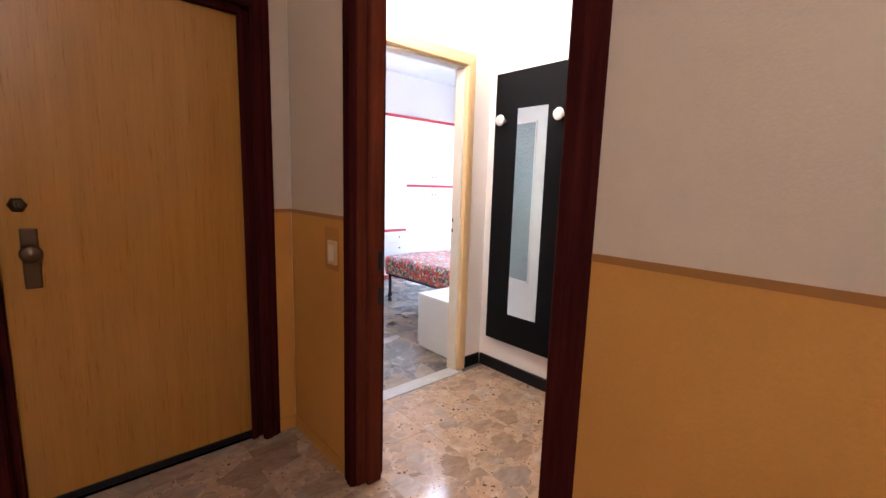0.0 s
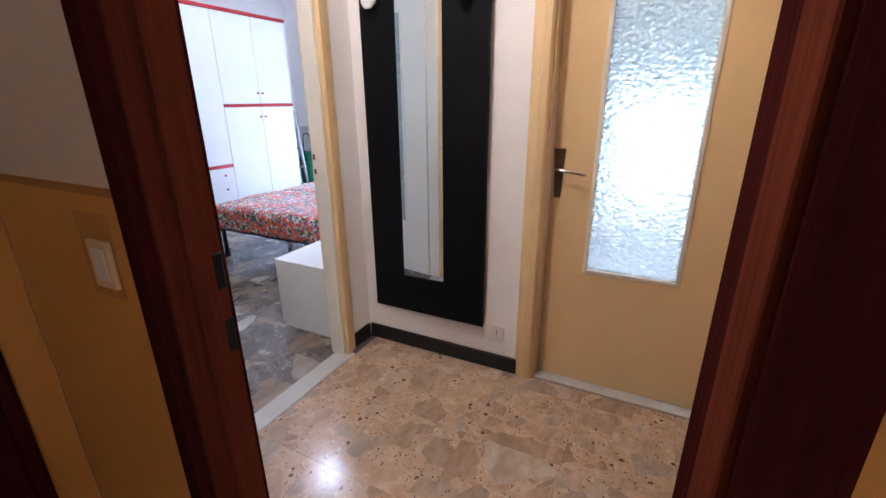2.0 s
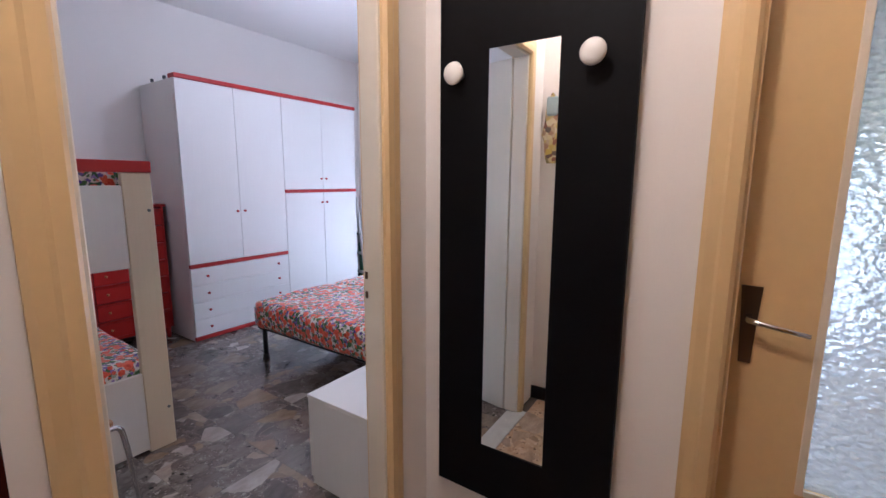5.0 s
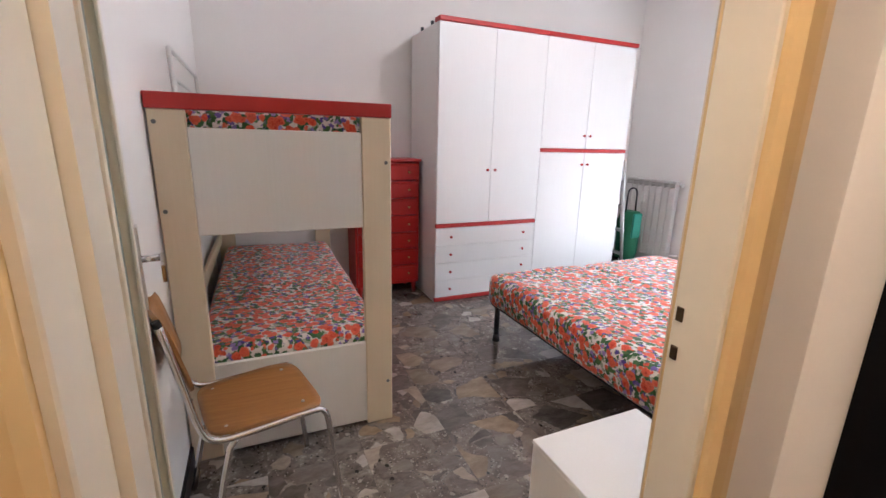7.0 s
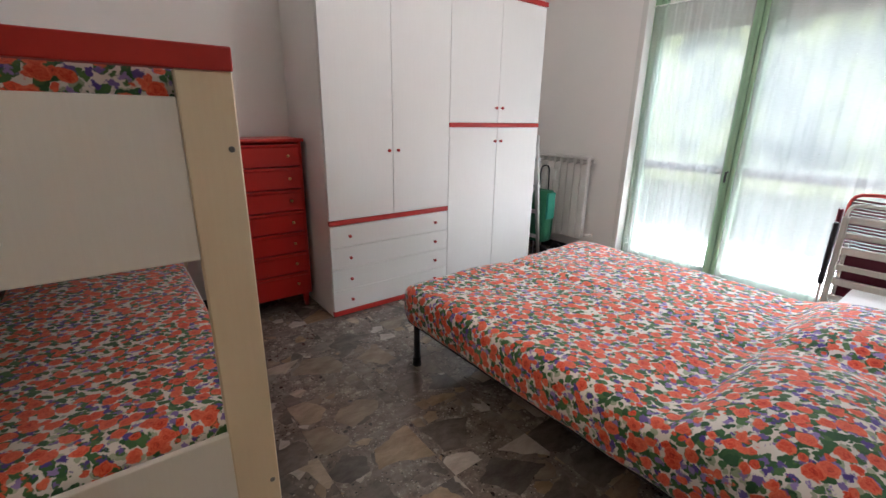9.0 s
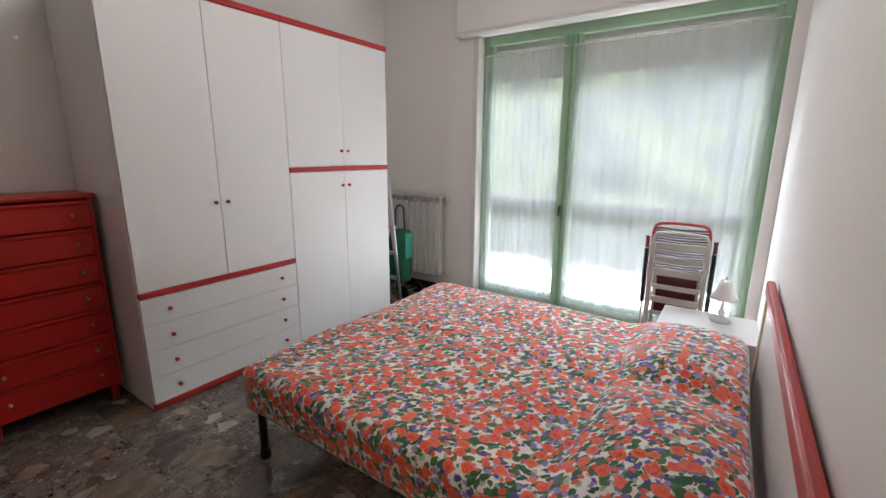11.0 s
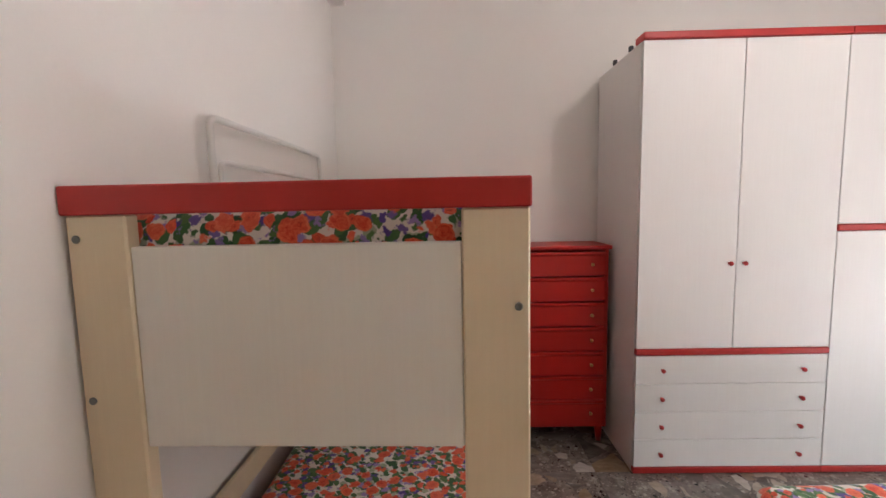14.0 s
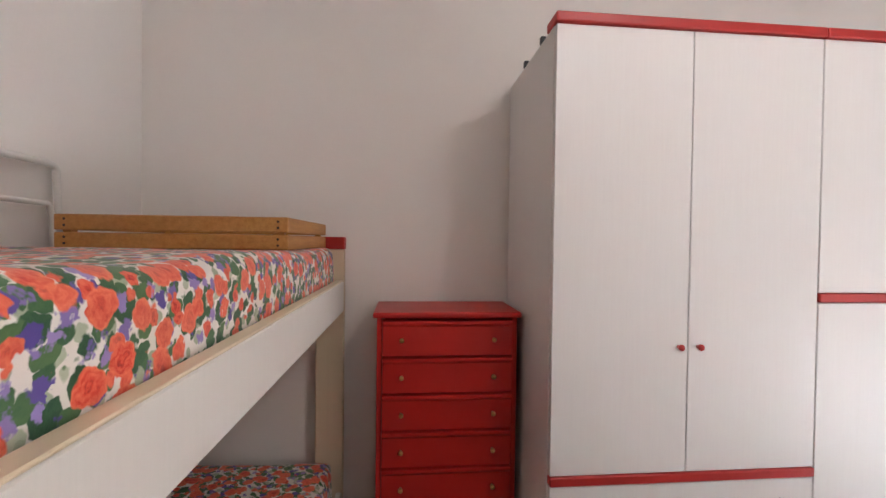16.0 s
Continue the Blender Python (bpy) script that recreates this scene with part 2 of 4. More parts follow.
M_FLOOR2 = palladiana("palladiana_brown", ((0.34, 0.22, 0.13), (0.43, 0.29, 0.175), (0.49, 0.345, 0.22), (0.36, 0.265, 0.185), (0.54, 0.42, 0.30)), (0.58, 0.46, 0.33))
M_GROUT = paint("cement_joint", (0.10, 0.085, 0.07), 0.8)
M_MARBLE = paint("threshold_marble", (0.55, 0.53, 0.49), 0.25, 20, 0.02, 0.15, dirt=9)
M_STEEL = Mat("chrome", (0.72, 0.72, 0.72), 0.16, 1.0).m
M_BRONZE = Mat("dark_bronze", (0.16, 0.11, 0.07), 0.35, 1.0).m
M_BRASS = Mat("worn_brass", (0.52, 0.36, 0.14), 0.3, 1.0).m
M_MIRROR = Mat("mirror_silver", (0.86, 0.88, 0.88), 0.01, 1.0).m
M_PLASTIC = paint("white_plastic", (0.74, 0.72, 0.68), 0.35, 30, 0.02, 0.04)
M_BLACKM = paint("black_metal", (0.012, 0.012, 0.014), 0.4, 30, 0.02, 0.2)
M_GREENW = paint("green_window_paint", (0.29, 0.44, 0.28), 0.4, 40, 0.03, 0.08)
M_SLAT = paint("pale_garden_plastic", (0.50, 0.46, 0.41), 0.45, 40, 0.02, 0.08)
M_RADI = paint("radiator_enamel", (0.70, 0.67, 0.63), 0.35, 40, 0.02, 0.04)


def sheer(name):
    """Thin woven voile: most light passes, threads scatter the rest."""
    k = Mat(name, (0.9, 0.9, 0.88), 0.9)
    v = k.coords((1, 1, 1))
    n = k.noise(k.coords((1, 6, 90)), 4, 2)
    tr = k.node("BsdfTransparent", Color=(0.97, 0.98, 0.97, 1))
    tl = k.node("BsdfTranslucent", Color=(0.55, 0.57, 0.57, 1))
    df = k.node("BsdfDiffuse", Color=(0.72, 0.73, 0.72, 1))
    a = k.node("MixShader", Fac=0.5)
    k.t.links.new(tl.outputs[0], a.inputs[1])
    k.t.links.new(df.outputs[0], a.inputs[2])
    b = k.node("MixShader", Fac=k.math("MULTIPLY_ADD", n, 0.10, k.math("MULTIPLY_ADD", k.noise(k.coords((1, 7, 0.12)), 1.0, 2, 0.5), 0.13, 0.26)))
    k.t.links.new(tr.outputs[0], b.inputs[1])
    k.t.links.new(a.outputs[0], b.inputs[2])
    k.t.links.new(b.outputs[0], k.t.nodes["Material Output"].inputs[0])
    return k.m


def frosted(name):
    """Cast pattern glass with hammered relief."""
    k = Mat(name, (0.9, 0.95, 0.92), 0.2)
    v = k.coords()
    d = k.node("TexVoronoi", feature="SMOOTH_F1", Vector=k.coords((1, 1, 1.5)), Scale=48.0).outputs["Distance"]
    h = k.math("MULTIPLY_ADD", k.noise(v, 40, 2), 0.7, d)
    bp = k.node("Bump", Height=h, Strength=0.85, Distance=0.02).outputs[0]
    rf = k.node("BsdfRefraction", Color=(0.94, 0.98, 0.95, 1), Roughness=0.15, IOR=1.22, Normal=bp)
    tl = k.node("BsdfTranslucent", Color=(0.92, 0.96, 0.94, 1), Normal=bp)
    df = k.node("BsdfDiffuse", Color=(0.58, 0.66, 0.52, 1), Normal=bp)
    gl = k.node("BsdfGlossy", Roughness=0.12, Normal=bp)
    a = k.node("MixShader", Fac=0.42)
    k.t.links.new(rf.outputs[0], a.inputs[1])
    k.t.links.new(tl.outputs[0], a.inputs[2])
    c = k.node("MixShader", Fac=0.2)
    k.t.links.new(a.outputs[0], c.inputs[1])
    k.t.links.new(df.outputs[0], c.inputs[2])
    b = k.node("MixShader", Fac=0.10)
    k.t.links.new(c.outputs[0], b.inputs[1])
    k.t.links.new(gl.outputs[0], b.inputs[2])
    k.t.links.new(b.outputs[0], k.t.nodes["Material Output"].inputs[0])
    return k.m


def hillside_glow(name):
    """Distant hillside and sky, out of the window; its sunlit brightness is painted as emission."""
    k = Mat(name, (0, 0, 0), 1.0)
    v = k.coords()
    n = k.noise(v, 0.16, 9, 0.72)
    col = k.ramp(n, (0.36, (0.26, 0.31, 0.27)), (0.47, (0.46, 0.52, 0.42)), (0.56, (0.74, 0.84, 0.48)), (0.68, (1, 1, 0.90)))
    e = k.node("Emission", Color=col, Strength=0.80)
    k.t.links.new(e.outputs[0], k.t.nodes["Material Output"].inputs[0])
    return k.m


M_SHEER = sheer("white_voile")
M_FROST = frosted("hammered_glass")
M_GLASS = Mat("clear_glass", (1, 1, 1), 0.0)
M_GLASS.b.inputs["Transmission Weight"].default_value = 1.0
M_GLASS.b.inputs["IOR"].default_value = 1.1
M_GLASS = M_GLASS.m
M_GREYW = paint("grey_window_rail", (0.16, 0.16, 0.15), 0.5)
M_GRASS = paint("grass_and_shrubs", (0.11, 0.14, 0.06), 0.9, 3, 0.3, 0.3, dirt=0.4)
M_VIEW_GLOW = hillside_glow("hillside")
M_CONC = paint("balcony_concrete", (0.55, 0.53, 0.50), 0.8, 40, 0.1, 0.1)
M_GREENB = paint("green_nylon", (0.015, 0.16, 0.07), 0.6, 120, 0.2, 0.15)
M_TEAL = paint("teal_nylon", (0.02, 0.24, 0.16), 0.6, 120, 0.2, 0.15)
M_MAROON = paint("maroon_plastic", (0.12, 0.012, 0.03), 0.4, 60, 0.05, 0.15)
M_ALU = Mat("brushed_aluminium", (0.62, 0.61, 0.60), 0.38, 1.0).m
M_OPAL = paint("opal_glass_white", (0.80, 0.79, 0.76), 0.2, 20, 0.01, 0.03)
M_RUBBER = paint("black_rubber", (0.015, 0.015, 0.015), 0.7, 60, 0.05, 0.2)
k = Mat("kitchen_mitt_print", (0.6, 0.5, 0.3), 0.85)
cell = k.node("TexVoronoi", Vector=k.coords(), Scale=38.0).outputs["Color"]
k.base(k.ramp(k.node("SeparateColor", Color=cell).outputs[0], (0.1, (0.55, 0.42, 0.12)), (0.35, (0.70, 0.62, 0.42)), (0.6, (0.28, 0.10, 0.06)), (0.8, (0.10, 0.13, 0.12)), (0.95, (0.60, 0.45, 0.10))))
M_MITT = k.m
M_PALEBLUE = paint("pale_blue_cloth", (0.42, 0.52, 0.55), 0.8, 160, 0.1, 0.1)

# ---- mesh helpers ----


def box(bm, x0, x1, y0, y1, z0, z1, bevel=0.0, seg=1):
    r = bmesh.ops.create_cube(bm, size=1.0)["verts"]
    for v in r:
        v.co = Vector((x0 + (v.co.x + 0.5) * (x1 - x0), y0 + (v.co.y + 0.5) * (y1 - y0), z0 + (v.co.z + 0.5) * (z1 - z0)))
    if bevel:
        es = list({e for v in r for e in v.link_edges})
        bmesh.ops.bevel(bm, geom=es, offset=bevel, segments=seg, profile=0.5, affect="EDGES", clamp_overlap=True)
    return bm


def bx(*a, **k):
    return box(bmesh.new(), *a, **k)


def tube(bm, pts, r, seg=8, smooth_pts=0, caps=True):
    """A round bar along a line of points."""
    pts = [Vector(p) for p in pts]
    for _ in range(smooth_pts):
        q = [pts[0]]
        for a, b in zip(pts, pts[1:]):
            q += [a.lerp(b, 0.25), a.lerp(b, 0.75)]
        pts = q + [pts[-1]]
    rings = []
    up = Vector((0.123, 0.456, 0.882)).normalized()
    for i, p in enumerate(pts):
        d = (pts[min(i + 1, len(pts) - 1)] - pts[max(i - 1, 0)]).normalized()
        u = d.cross(up)
        if u.length < 0.05:
            u = d.cross(Vector((1, 0, 0)))
        u.normalize()
        w = d.cross(u)
        up = u.cross(d) if u.cross(d).length > 0.1 else up
        rr = r[i] if isinstance(r, (list, tuple)) else r
        rings.append([bm.verts.new(p + rr * (math.cos(a) * u + math.sin(a) * w)) for a in [2 * math.pi * j / seg for j in range(seg)]])
    for a, b in zip(rings, rings[1:]):
        for j in range(seg):
            bm.faces.new((a[j], a[(j + 1) % seg], b[(j + 1) % seg], b[j])).smooth = True
    if caps:
        bm.faces.new(rings[0])
        bm.faces.new(rings[-1][::-1])
    return bm


def lathe(bm, profile, seg=16, m=Matrix()):
    """A turned shape about z from (radius, height) pairs."""
    rings = []
    for r, z in profile:
        rings.append([bm.verts.new(m @ Vector((r * math.cos(a), r * math.sin(a), z))) for a in [2 * math.pi * j / seg for j in range(seg)]])
    for a, b in zip(rings, rings[1:]):
        for j in range(seg):
            bm.faces.new((a[j], a[(j + 1) % seg], b[(j + 1) % seg], b[j])).smooth = True
    if profile[0][0] > 1e-4:
        bm.faces.new(rings[0][::-1])
    if profile[-1][0] > 1e-4:
        bm.faces.new(rings[-1])
    return bm


def mesh_of(name, bm, material):
    bmesh.ops.recalc_face_normals(bm, faces=bm.faces)
    me = bpy.data.meshes.new(name)
    bm.to_mesh(me)
    bm.free()
    for m in material if isinstance(material, (list, tuple)) else (material,):
        me.materials.append(m)
    return me


def part(name, bm, material, parent=None, label=""):
    ob = new(name, mesh_of(name, bm, material))
    if parent is not None:
        ob.parent = parent
    return tagged(ob, label)


def thing(name, label, category, group="", at=(0, 0, 0)):
    ob = new(name)
    ob.location = at
    return tagged(ob, label, category, group)


def structure(name, bm, material, label="", category=""):
    return tagged(part(name, bm, material), label, category, kind="structure")


def wall_run(axis, p0, p1, a0, a1, z0, z1, holes=()):
    """A wall of thickness p0..p1 across its axis, from a0 to a1 along it, with openings (from, to, low, high)."""
    bm = bmesh.new()

    def slab(b0, b1, c0, c1):
        if b1 - b0 < 1e-4 or c1 - c0 < 1e-4:
            return
        if axis == "x":
            box(bm, p0, p1, b0, b1, c0, c1)
        else:
            box(bm, b0, b1, p0, p1, c0, c1)

    at = a0
    for h0, h1, l, h in sorted(holes):
        slab(at, h0, z0, z1)
        slab(h0, h1, z0, l)
        slab(h0, h1, h, z1)
        at = h1
    slab(at, a1, z0, z1)
    return bm


H = 3.0
structure("wall_kitchen_east", wall_run("x", 5.45, 5.6, -1.3, 2.25, 0, H, [(0.0, 1.4, 0, 2.35)]), M_WALL, "kitchen wall with a balcony opening", "wall")
structure("wall_kitchen_south", wall_run("y", -1.45, -1.3, 2.44, 5.6, 0, H), M_WALL, "kitchen wall", "wall")
structure("ceiling_kitchen", bx(2.44, 5.9, -1.45, 2.25, H, H + 0.12), M_CEIL, "white kitchen ceiling", "ceiling")
structure("wall_kitchen_west", wall_run("x", 2.30, 2.44, -1.3, -0.35, 0, H), M_WALL, "kitchen wall", "wall")
# ---- large structure ----
structure("wall_lobby_east", wall_run("x", 2.30, 2.44, -0.35, 2.25, 0, H, [(0.42, 1.28, 0, 2.12)]), M_WALL, "white plaster wall with a doorway", "wall")
structure("wall_bedroom_south", wall_run("y", 2.25, 2.33, 0.875, 5.9, 0, H, [(1.21, 2.08, 0, 2.13)]), M_WALL, "white plaster wall with a doorway", "wall")
structure("wall_bedroom_west", wall_run("x", 0.93, 1.065, 2.33, 5.74, 0, H), M_WALL, "plain white plaster bedroom wall", "wall")
structure("wall_bedroom_north", wall_run("y", 5.74, 5.9, 0.93, 5.9, 0, H), M_WALL, "plain white plaster bedroom wall", "wall")
structure("wall_bedroom_east", wall_run("x", 5.45, 5.75, 2.33, 5.74, 0, H, [(2.40, 4.62, 0, 2.44)]), M_WALL, "white plaster wall around a tall window", "wall")
structure("wall_hall_east", wall_run("x", 0.879, 0.996, -1.3, 2.25, 0, H, [(0.68, 1.68, 0, 2.2)]), M_WALL, "white plaster partition with a doorway", "wall")
structure("wall_hall_north", wall_run("y", 2.285, 2.42, -1.8, 0.875, 0, H, [(-0.27, 0.78, 0, 2.15)]), M_WALL, "wall around the entrance door", "wall")
structure("wall_hall_west", wall_run("x", -1.8, -1.65, -1.3, 2.285, 0, H), M_HALLUP, "beige hall wall", "wall")
structure("wall_hall_south", wall_run("y", -1.45, -1.3, -1.8, 2.44, 0, H), M_HALLUP, "beige hall wall", "wall")
structure("wall_lobby_south", wall_run("y", -0.5, -0.35, 0.996, 2.44, 0, H), M_WALL, "white plaster lobby wall", "wall")
structure("ceiling_bedroom", bx(0.93, 5.9, 2.25, 5.9, H, H + 0.12), M_CEIL, "white plaster bedroom ceiling", "ceiling")
structure("ceiling_hall", bx(-1.8, 2.44, -1.45, 2.25, H, H + 0.12), M_CEIL, "white plaster hall ceiling", "ceiling")
structure("ceiling_beam", bx(1.065, 1.16, 2.33, 5.74, 2.72, H), M_WALL, "plastered beam along the ceiling edge", "beam")
# hall wall finishes: beige plaster above, ochre below, brown stripe between
for nm, y0, y1 in (("a", -1.3, 0.620), ("b", 1.740, 2.278)):
    structure("wall_finish_upper", bx(0.873, 0.879, y0, y1, 1.190, H), M_HALLUP, "stippled beige upper wall", "wall")
    structure("wall_finish_dado", bx(0.872, 0.879, y0, y1, 0.07, 1.172), M_OCHRE, "ochre painted dado", "wall")
    structure("trim_stripe", bx(0.8705, 0.879, y0, y1, 1.172, 1.190), M_STRIPE, "thin brown painted stripe", "trim")
    structure("baseboard", bx(0.866, 0.879, y0, y1, 0, 0.07), M_OCHRE, "ochre painted skirting", "baseboard")
for x0, x1 in ((-1.65, -0.27), (0.78, 0.8705)):
    structure("wall_finish_upper", bx(x0, x1, 2.279, 2.285, 1.190, H), M_HALLUP, "stippled beige upper wall", "wall")
    structure("wall_finish_dado", bx(x0, x1, 2.278, 2.285, 0.07, 1.172), M_OCHRE, "ochre painted dado", "wall")
    structure("trim_stripe", bx(x0, x1, 2.2765, 2.285, 1.172, 1.190), M_STRIPE, "thin brown painted stripe", "trim")
    structure("baseboard", bx(x0, x1, 2.272, 2.285, 0, 0.07), M_OCHRE, "ochre painted skirting", "baseboard")
structure("wall_finish_lintel", bx(-0.27, 0.78, 2.279, 2.285, 2.15, H), M_HALLUP, "stippled beige upper wall", "wall")
structure("wall_finish_lintel", bx(0.873, 0.879, 0.620, 1.740, 2.25, H), M_HALLUP, "stippled beige upper wall", "wall")
for y0, y1 in ((1.335, 2.235), (-0.35, 0.375)):
    structure("baseboard", bx(2.284, 2.30, y0, y1, 0, 0.085, bevel=0.003), M_BASE, "black skirting board", "baseboard")
structure("baseboard", bx(2.135, 2.284, 2.236, 2.25, 0, 0.085, bevel=0.003), M_BASE, "black skirting board", "baseboard")
structure("baseboard", bx(0.996, 1.012, 1.765, 2.25, 0, 0.085, bevel=0.003), M_BASE, "black skirting board", "baseboard")
structure("baseboard", bx(2.15, 5.45, 2.33, 2.343, 0, 0.08, bevel=0.003), M_BASE, "black skirting board", "baseboard")
structure("baseboard", bx(1.065, 1.078, 2.343, 5.74, 0, 0.08, bevel=0.003), M_BASE, "black skirting board", "baseboard")
structure("baseboard", bx(1.078, 5.45, 5.727, 5.74, 0, 0.08, bevel=0.003), M_BASE, "black skirting board", "baseboard")
structure("baseboard", bx(5.437, 5.45, 4.72, 5.727, 0, 0.08, bevel=0.003), M_BASE, "black skirting board", "baseboard")
structure("floor_bedroom", bx(0.93, 5.9, 2.31, 5.9, -0.1, -0.004), M_GROUT, "polished grey palladiana floor tiles", "floor")
structure("floor_lobby", bx(-1.8, 5.9, -1.45, 2.31, -0.1, -0.004), M_GROUT, "polished brown palladiana floor tiles", "floor")
structure("threshold_bedroom", bx(1.21, 2.08, 2.20, 2.31, -0.01, 0.004, bevel=0.002), M_MARBLE, "pale marble threshold strip", "threshold")
structure("threshold_kitchen", bx(2.31, 2.44, 0.42, 1.28, -0.01, 0.004, bevel=0.002), M_MARBLE, "pale marble threshold strip", "threshold")

# ---- door frames ----


def casing(bm, plane, axis, a0, a1, top, w, d, out):
    """Three moulded casing boards round an opening, in the wall face at `plane`; out is the sign of the outward side."""
    prof = [(0, 0), (0, d * 0.55), (w * 0.12, d), (w * 0.45, d), (w * 0.55, d * 0.75), (w * 0.85, d * 0.6), (w, d * 0.35), (w, 0)]

    def pt(a, z, u):
        return (plane + out * u, a, z) if axis == "x" else (a, plane + out * u, z)

    rings = []
    for a, z, sa, sz in ((a0, 0, -1, 0), (a0, top, -1, 1), (a1, top, 1, 1), (a1, 0, 1, 0)):
        rings.append([bm.verts.new(pt(a + sa * p, z + sz * p, q)) for p, q in prof])
    n = len(prof)
    for r, s in zip(rings, rings[1:]):
        for j in range(n):
            bm.faces.new((r[j], r[(j + 1) % n], s[(j + 1) % n], s[j]))
    bm.faces.new(rings[0][::-1])
    bm.faces.new(rings[-1])
    return bm


def lining(bm, axis, p0, p1, a0, a1, top, t):
    for b0, b1, c0, c1 in ((a0, a0 + t, 0, top), (a1 - t, a1, 0, top), (a0 + t, a1 - t, top - t, top)):
        if axis == "x":
            box(bm, p0, p1, b0, b1, c0, c1, bevel=0.003)
        else:
            box(bm, b0, b1, p0, p1, c0, c1, bevel=0.003)
    return bm


def door_frame(name, axis, p0, p1, a0, a1, top, t, w, d, mat, mat_in, label):
    root = tagged(thing(name, label, "door frame"), kind="structure")
    part("lining", lining(bmesh.new(), axis, p0 - 0.002, p1 + 0.002, a0, a1, top, t), mat_in, root)
    part("casing", casing(bmesh.new(), p0 - 0.0005, axis, a0 + t * 0.7, a1 - t * 0.7, top - t * 0.7, w, d, -1), mat, root)
    part("casing", casing(bmesh.new(), p1 + 0.0005, axis, a0 + t * 0.7, a1 - t * 0.7, top - t * 0.7, w, d, 1), mat, root)
    return root


door_frame("door_frame_hall", "x", 0.879, 0.996, 0.68, 1.68, 2.2, 0.04, 0.09, 0.026, M_MAHOG, M_MAHRED, "dark mahogany door frame with moulded casing")
structure("trim_hinge_post", bx(0.998, 1.135, 0.655, 0.717, 0, 2.16, bevel=0.005), M_MAHOG, "dark mahogany hinge post", "trim")
door_frame("door_frame_bedroom", "y", 2.25, 2.33, 1.21, 2.08, 2.13, 0.04, 0.085, 0.024, M_CREAM, M_CREAMW, "cream painted door frame with moulded casing")
door_frame("door_frame_kitchen", "x", 2.30, 2.44, 0.42, 1.28, 2.12, 0.035, 0.085, 0.024, M_CREAM, M_CREAM, "cream painted door frame with moulded casing")

# ---- doors ----


def rect_panel_door(w, t, h, hole=None):
    """A door leaf in its own frame: x along its width from the hinge, y thickness, z height, with a glazed opening."""
    bm = bmesh.new()
    if hole is None:
        return box(bm, 0, w, 0, t, 0, h, bevel=0.003)
    a, b, c, d = hole
    for x0, x1, z0, z1 in ((0, a, 0, h), (b, w, 0, h), (a, b, 0, c), (a, b, d, h)):
        box(bm, x0, x1, 0, t, z0, z1)
    return bm


def lever_set(parent, x, z, y, side, reach, mat_plate, mat_lever, flared=False):
    """A tapered backplate with a lever; side is the sign of the face, reach the sign along the leaf."""
    bm = bmesh.new()
    for w0, w1, z0, z1 in ((0.014, 0.018, z - 0.13, z - 0.02), (0.018, 0.024, z - 0.02, z + 0.085)):
        vs = [bm.verts.new((x + sx * w, y + side * dy, zz)) for dy in (0, 0.006) for w, zz in ((w0, z0), (w1, z1)) for sx in (-1, 1)]
        for f in ((0, 1, 3, 2), (4, 5, 7, 6), (0, 1, 5, 4), (2, 3, 7, 6), (0, 2, 6, 4), (1, 3, 7, 5)):
            bm.faces.new([vs[i] for i in f])
    plate = part("backplate", bm, mat_plate, parent, "tapered metal backplate")
    bm = tube(bmesh.new(), [(x, y, z), (x, y + side * 0.045, z), (x + reach * 0.02, y + side * 0.055, z - 0.002), (x + reach * 0.125, y + side * 0.06, z - 0.016)], [0.009, 0.009, 0.008, 0.006], 8)
    if flared:
        bm = tube(bmesh.new(), [(x, y, z), (x, y + side * 0.05, z)], 0.009, 10)
        rows = []
        for u, lo, hi in ((-0.010, -0.010, 0.010), (0.03, -0.010, 0.010), (0.09, -0.018, 0.009), (0.125, -0.030, 0.010)):
            rows.append([bm.verts.new((x + reach * u, y + side * (0.045 + dy), z + h)) for dy, h in ((0, lo), (0.008, lo), (0.008, hi), (0, hi))])
        for r, q in zip(rows, rows[1:]):
            for j in range(4):
                bm.faces.new((r[j], r[(j + 1) % 4], q[(j + 1) % 4], q[j]))
        bm.faces.new(rows[0][::-1])
        bm.faces.new(rows[-1])
    part("lever", bm, mat_lever, parent, "flared metal lever" if flared else "slim metal lever")


def glazed_door(name, label, m, w, h, hole, mat, levers):
    d = tagged(thing(name, label, "door"), kind="structure")
    d.matrix_world = m
    part("leaf", rect_panel_door(w, 0.04, h, hole), mat, d)
    a, b, c, e = hole
    g = part("glass_pane", bx(a - 0.004, b + 0.004, 0.016, 0.022, c - 0.004, e + 0.004), M_FROST, d, "hammered frosted glass pane")
    g.visible_shadow = False
    for side, y0, y1 in ((-1, -0.006, 0.002), (1, 0.038, 0.046)):
        bm = bmesh.new()
        for x0, x1, z0, z1 in ((a - 0.012, a + 0.006, c - 0.012, e + 0.012), (b - 0.006, b + 0.012, c - 0.012, e + 0.012), (a + 0.006, b - 0.006, c - 0.012, c + 0.006), (a + 0.006, b - 0.006, e - 0.006, e + 0.012)):
            box(bm, x0, x1, y0, y1, z0, z1, bevel=0.002)
        part("glazing_bead", bm, M_CREAMW, d)
    for side, reach in levers:
        lever_set(d, w - 0.03, 1.05, 0.0 if side < 0 else 0.04, side, reach, M_STEEL if name == "door_bedroom" else M_BRONZE, M_STEEL, name == "door_bedroom")
    return d


# kitchen door, shut: hinge at the low-y side, lever at the high-y side
glazed_door("door_kitchen", "closed cream door with a tall hammered glass pane", pose(2.41, 0.457, 0.008, 0, 0, 90), 0.786, 2.075, (0.225, 0.60, 0.59, 1.905), M_CREAM, [(1, -1)])
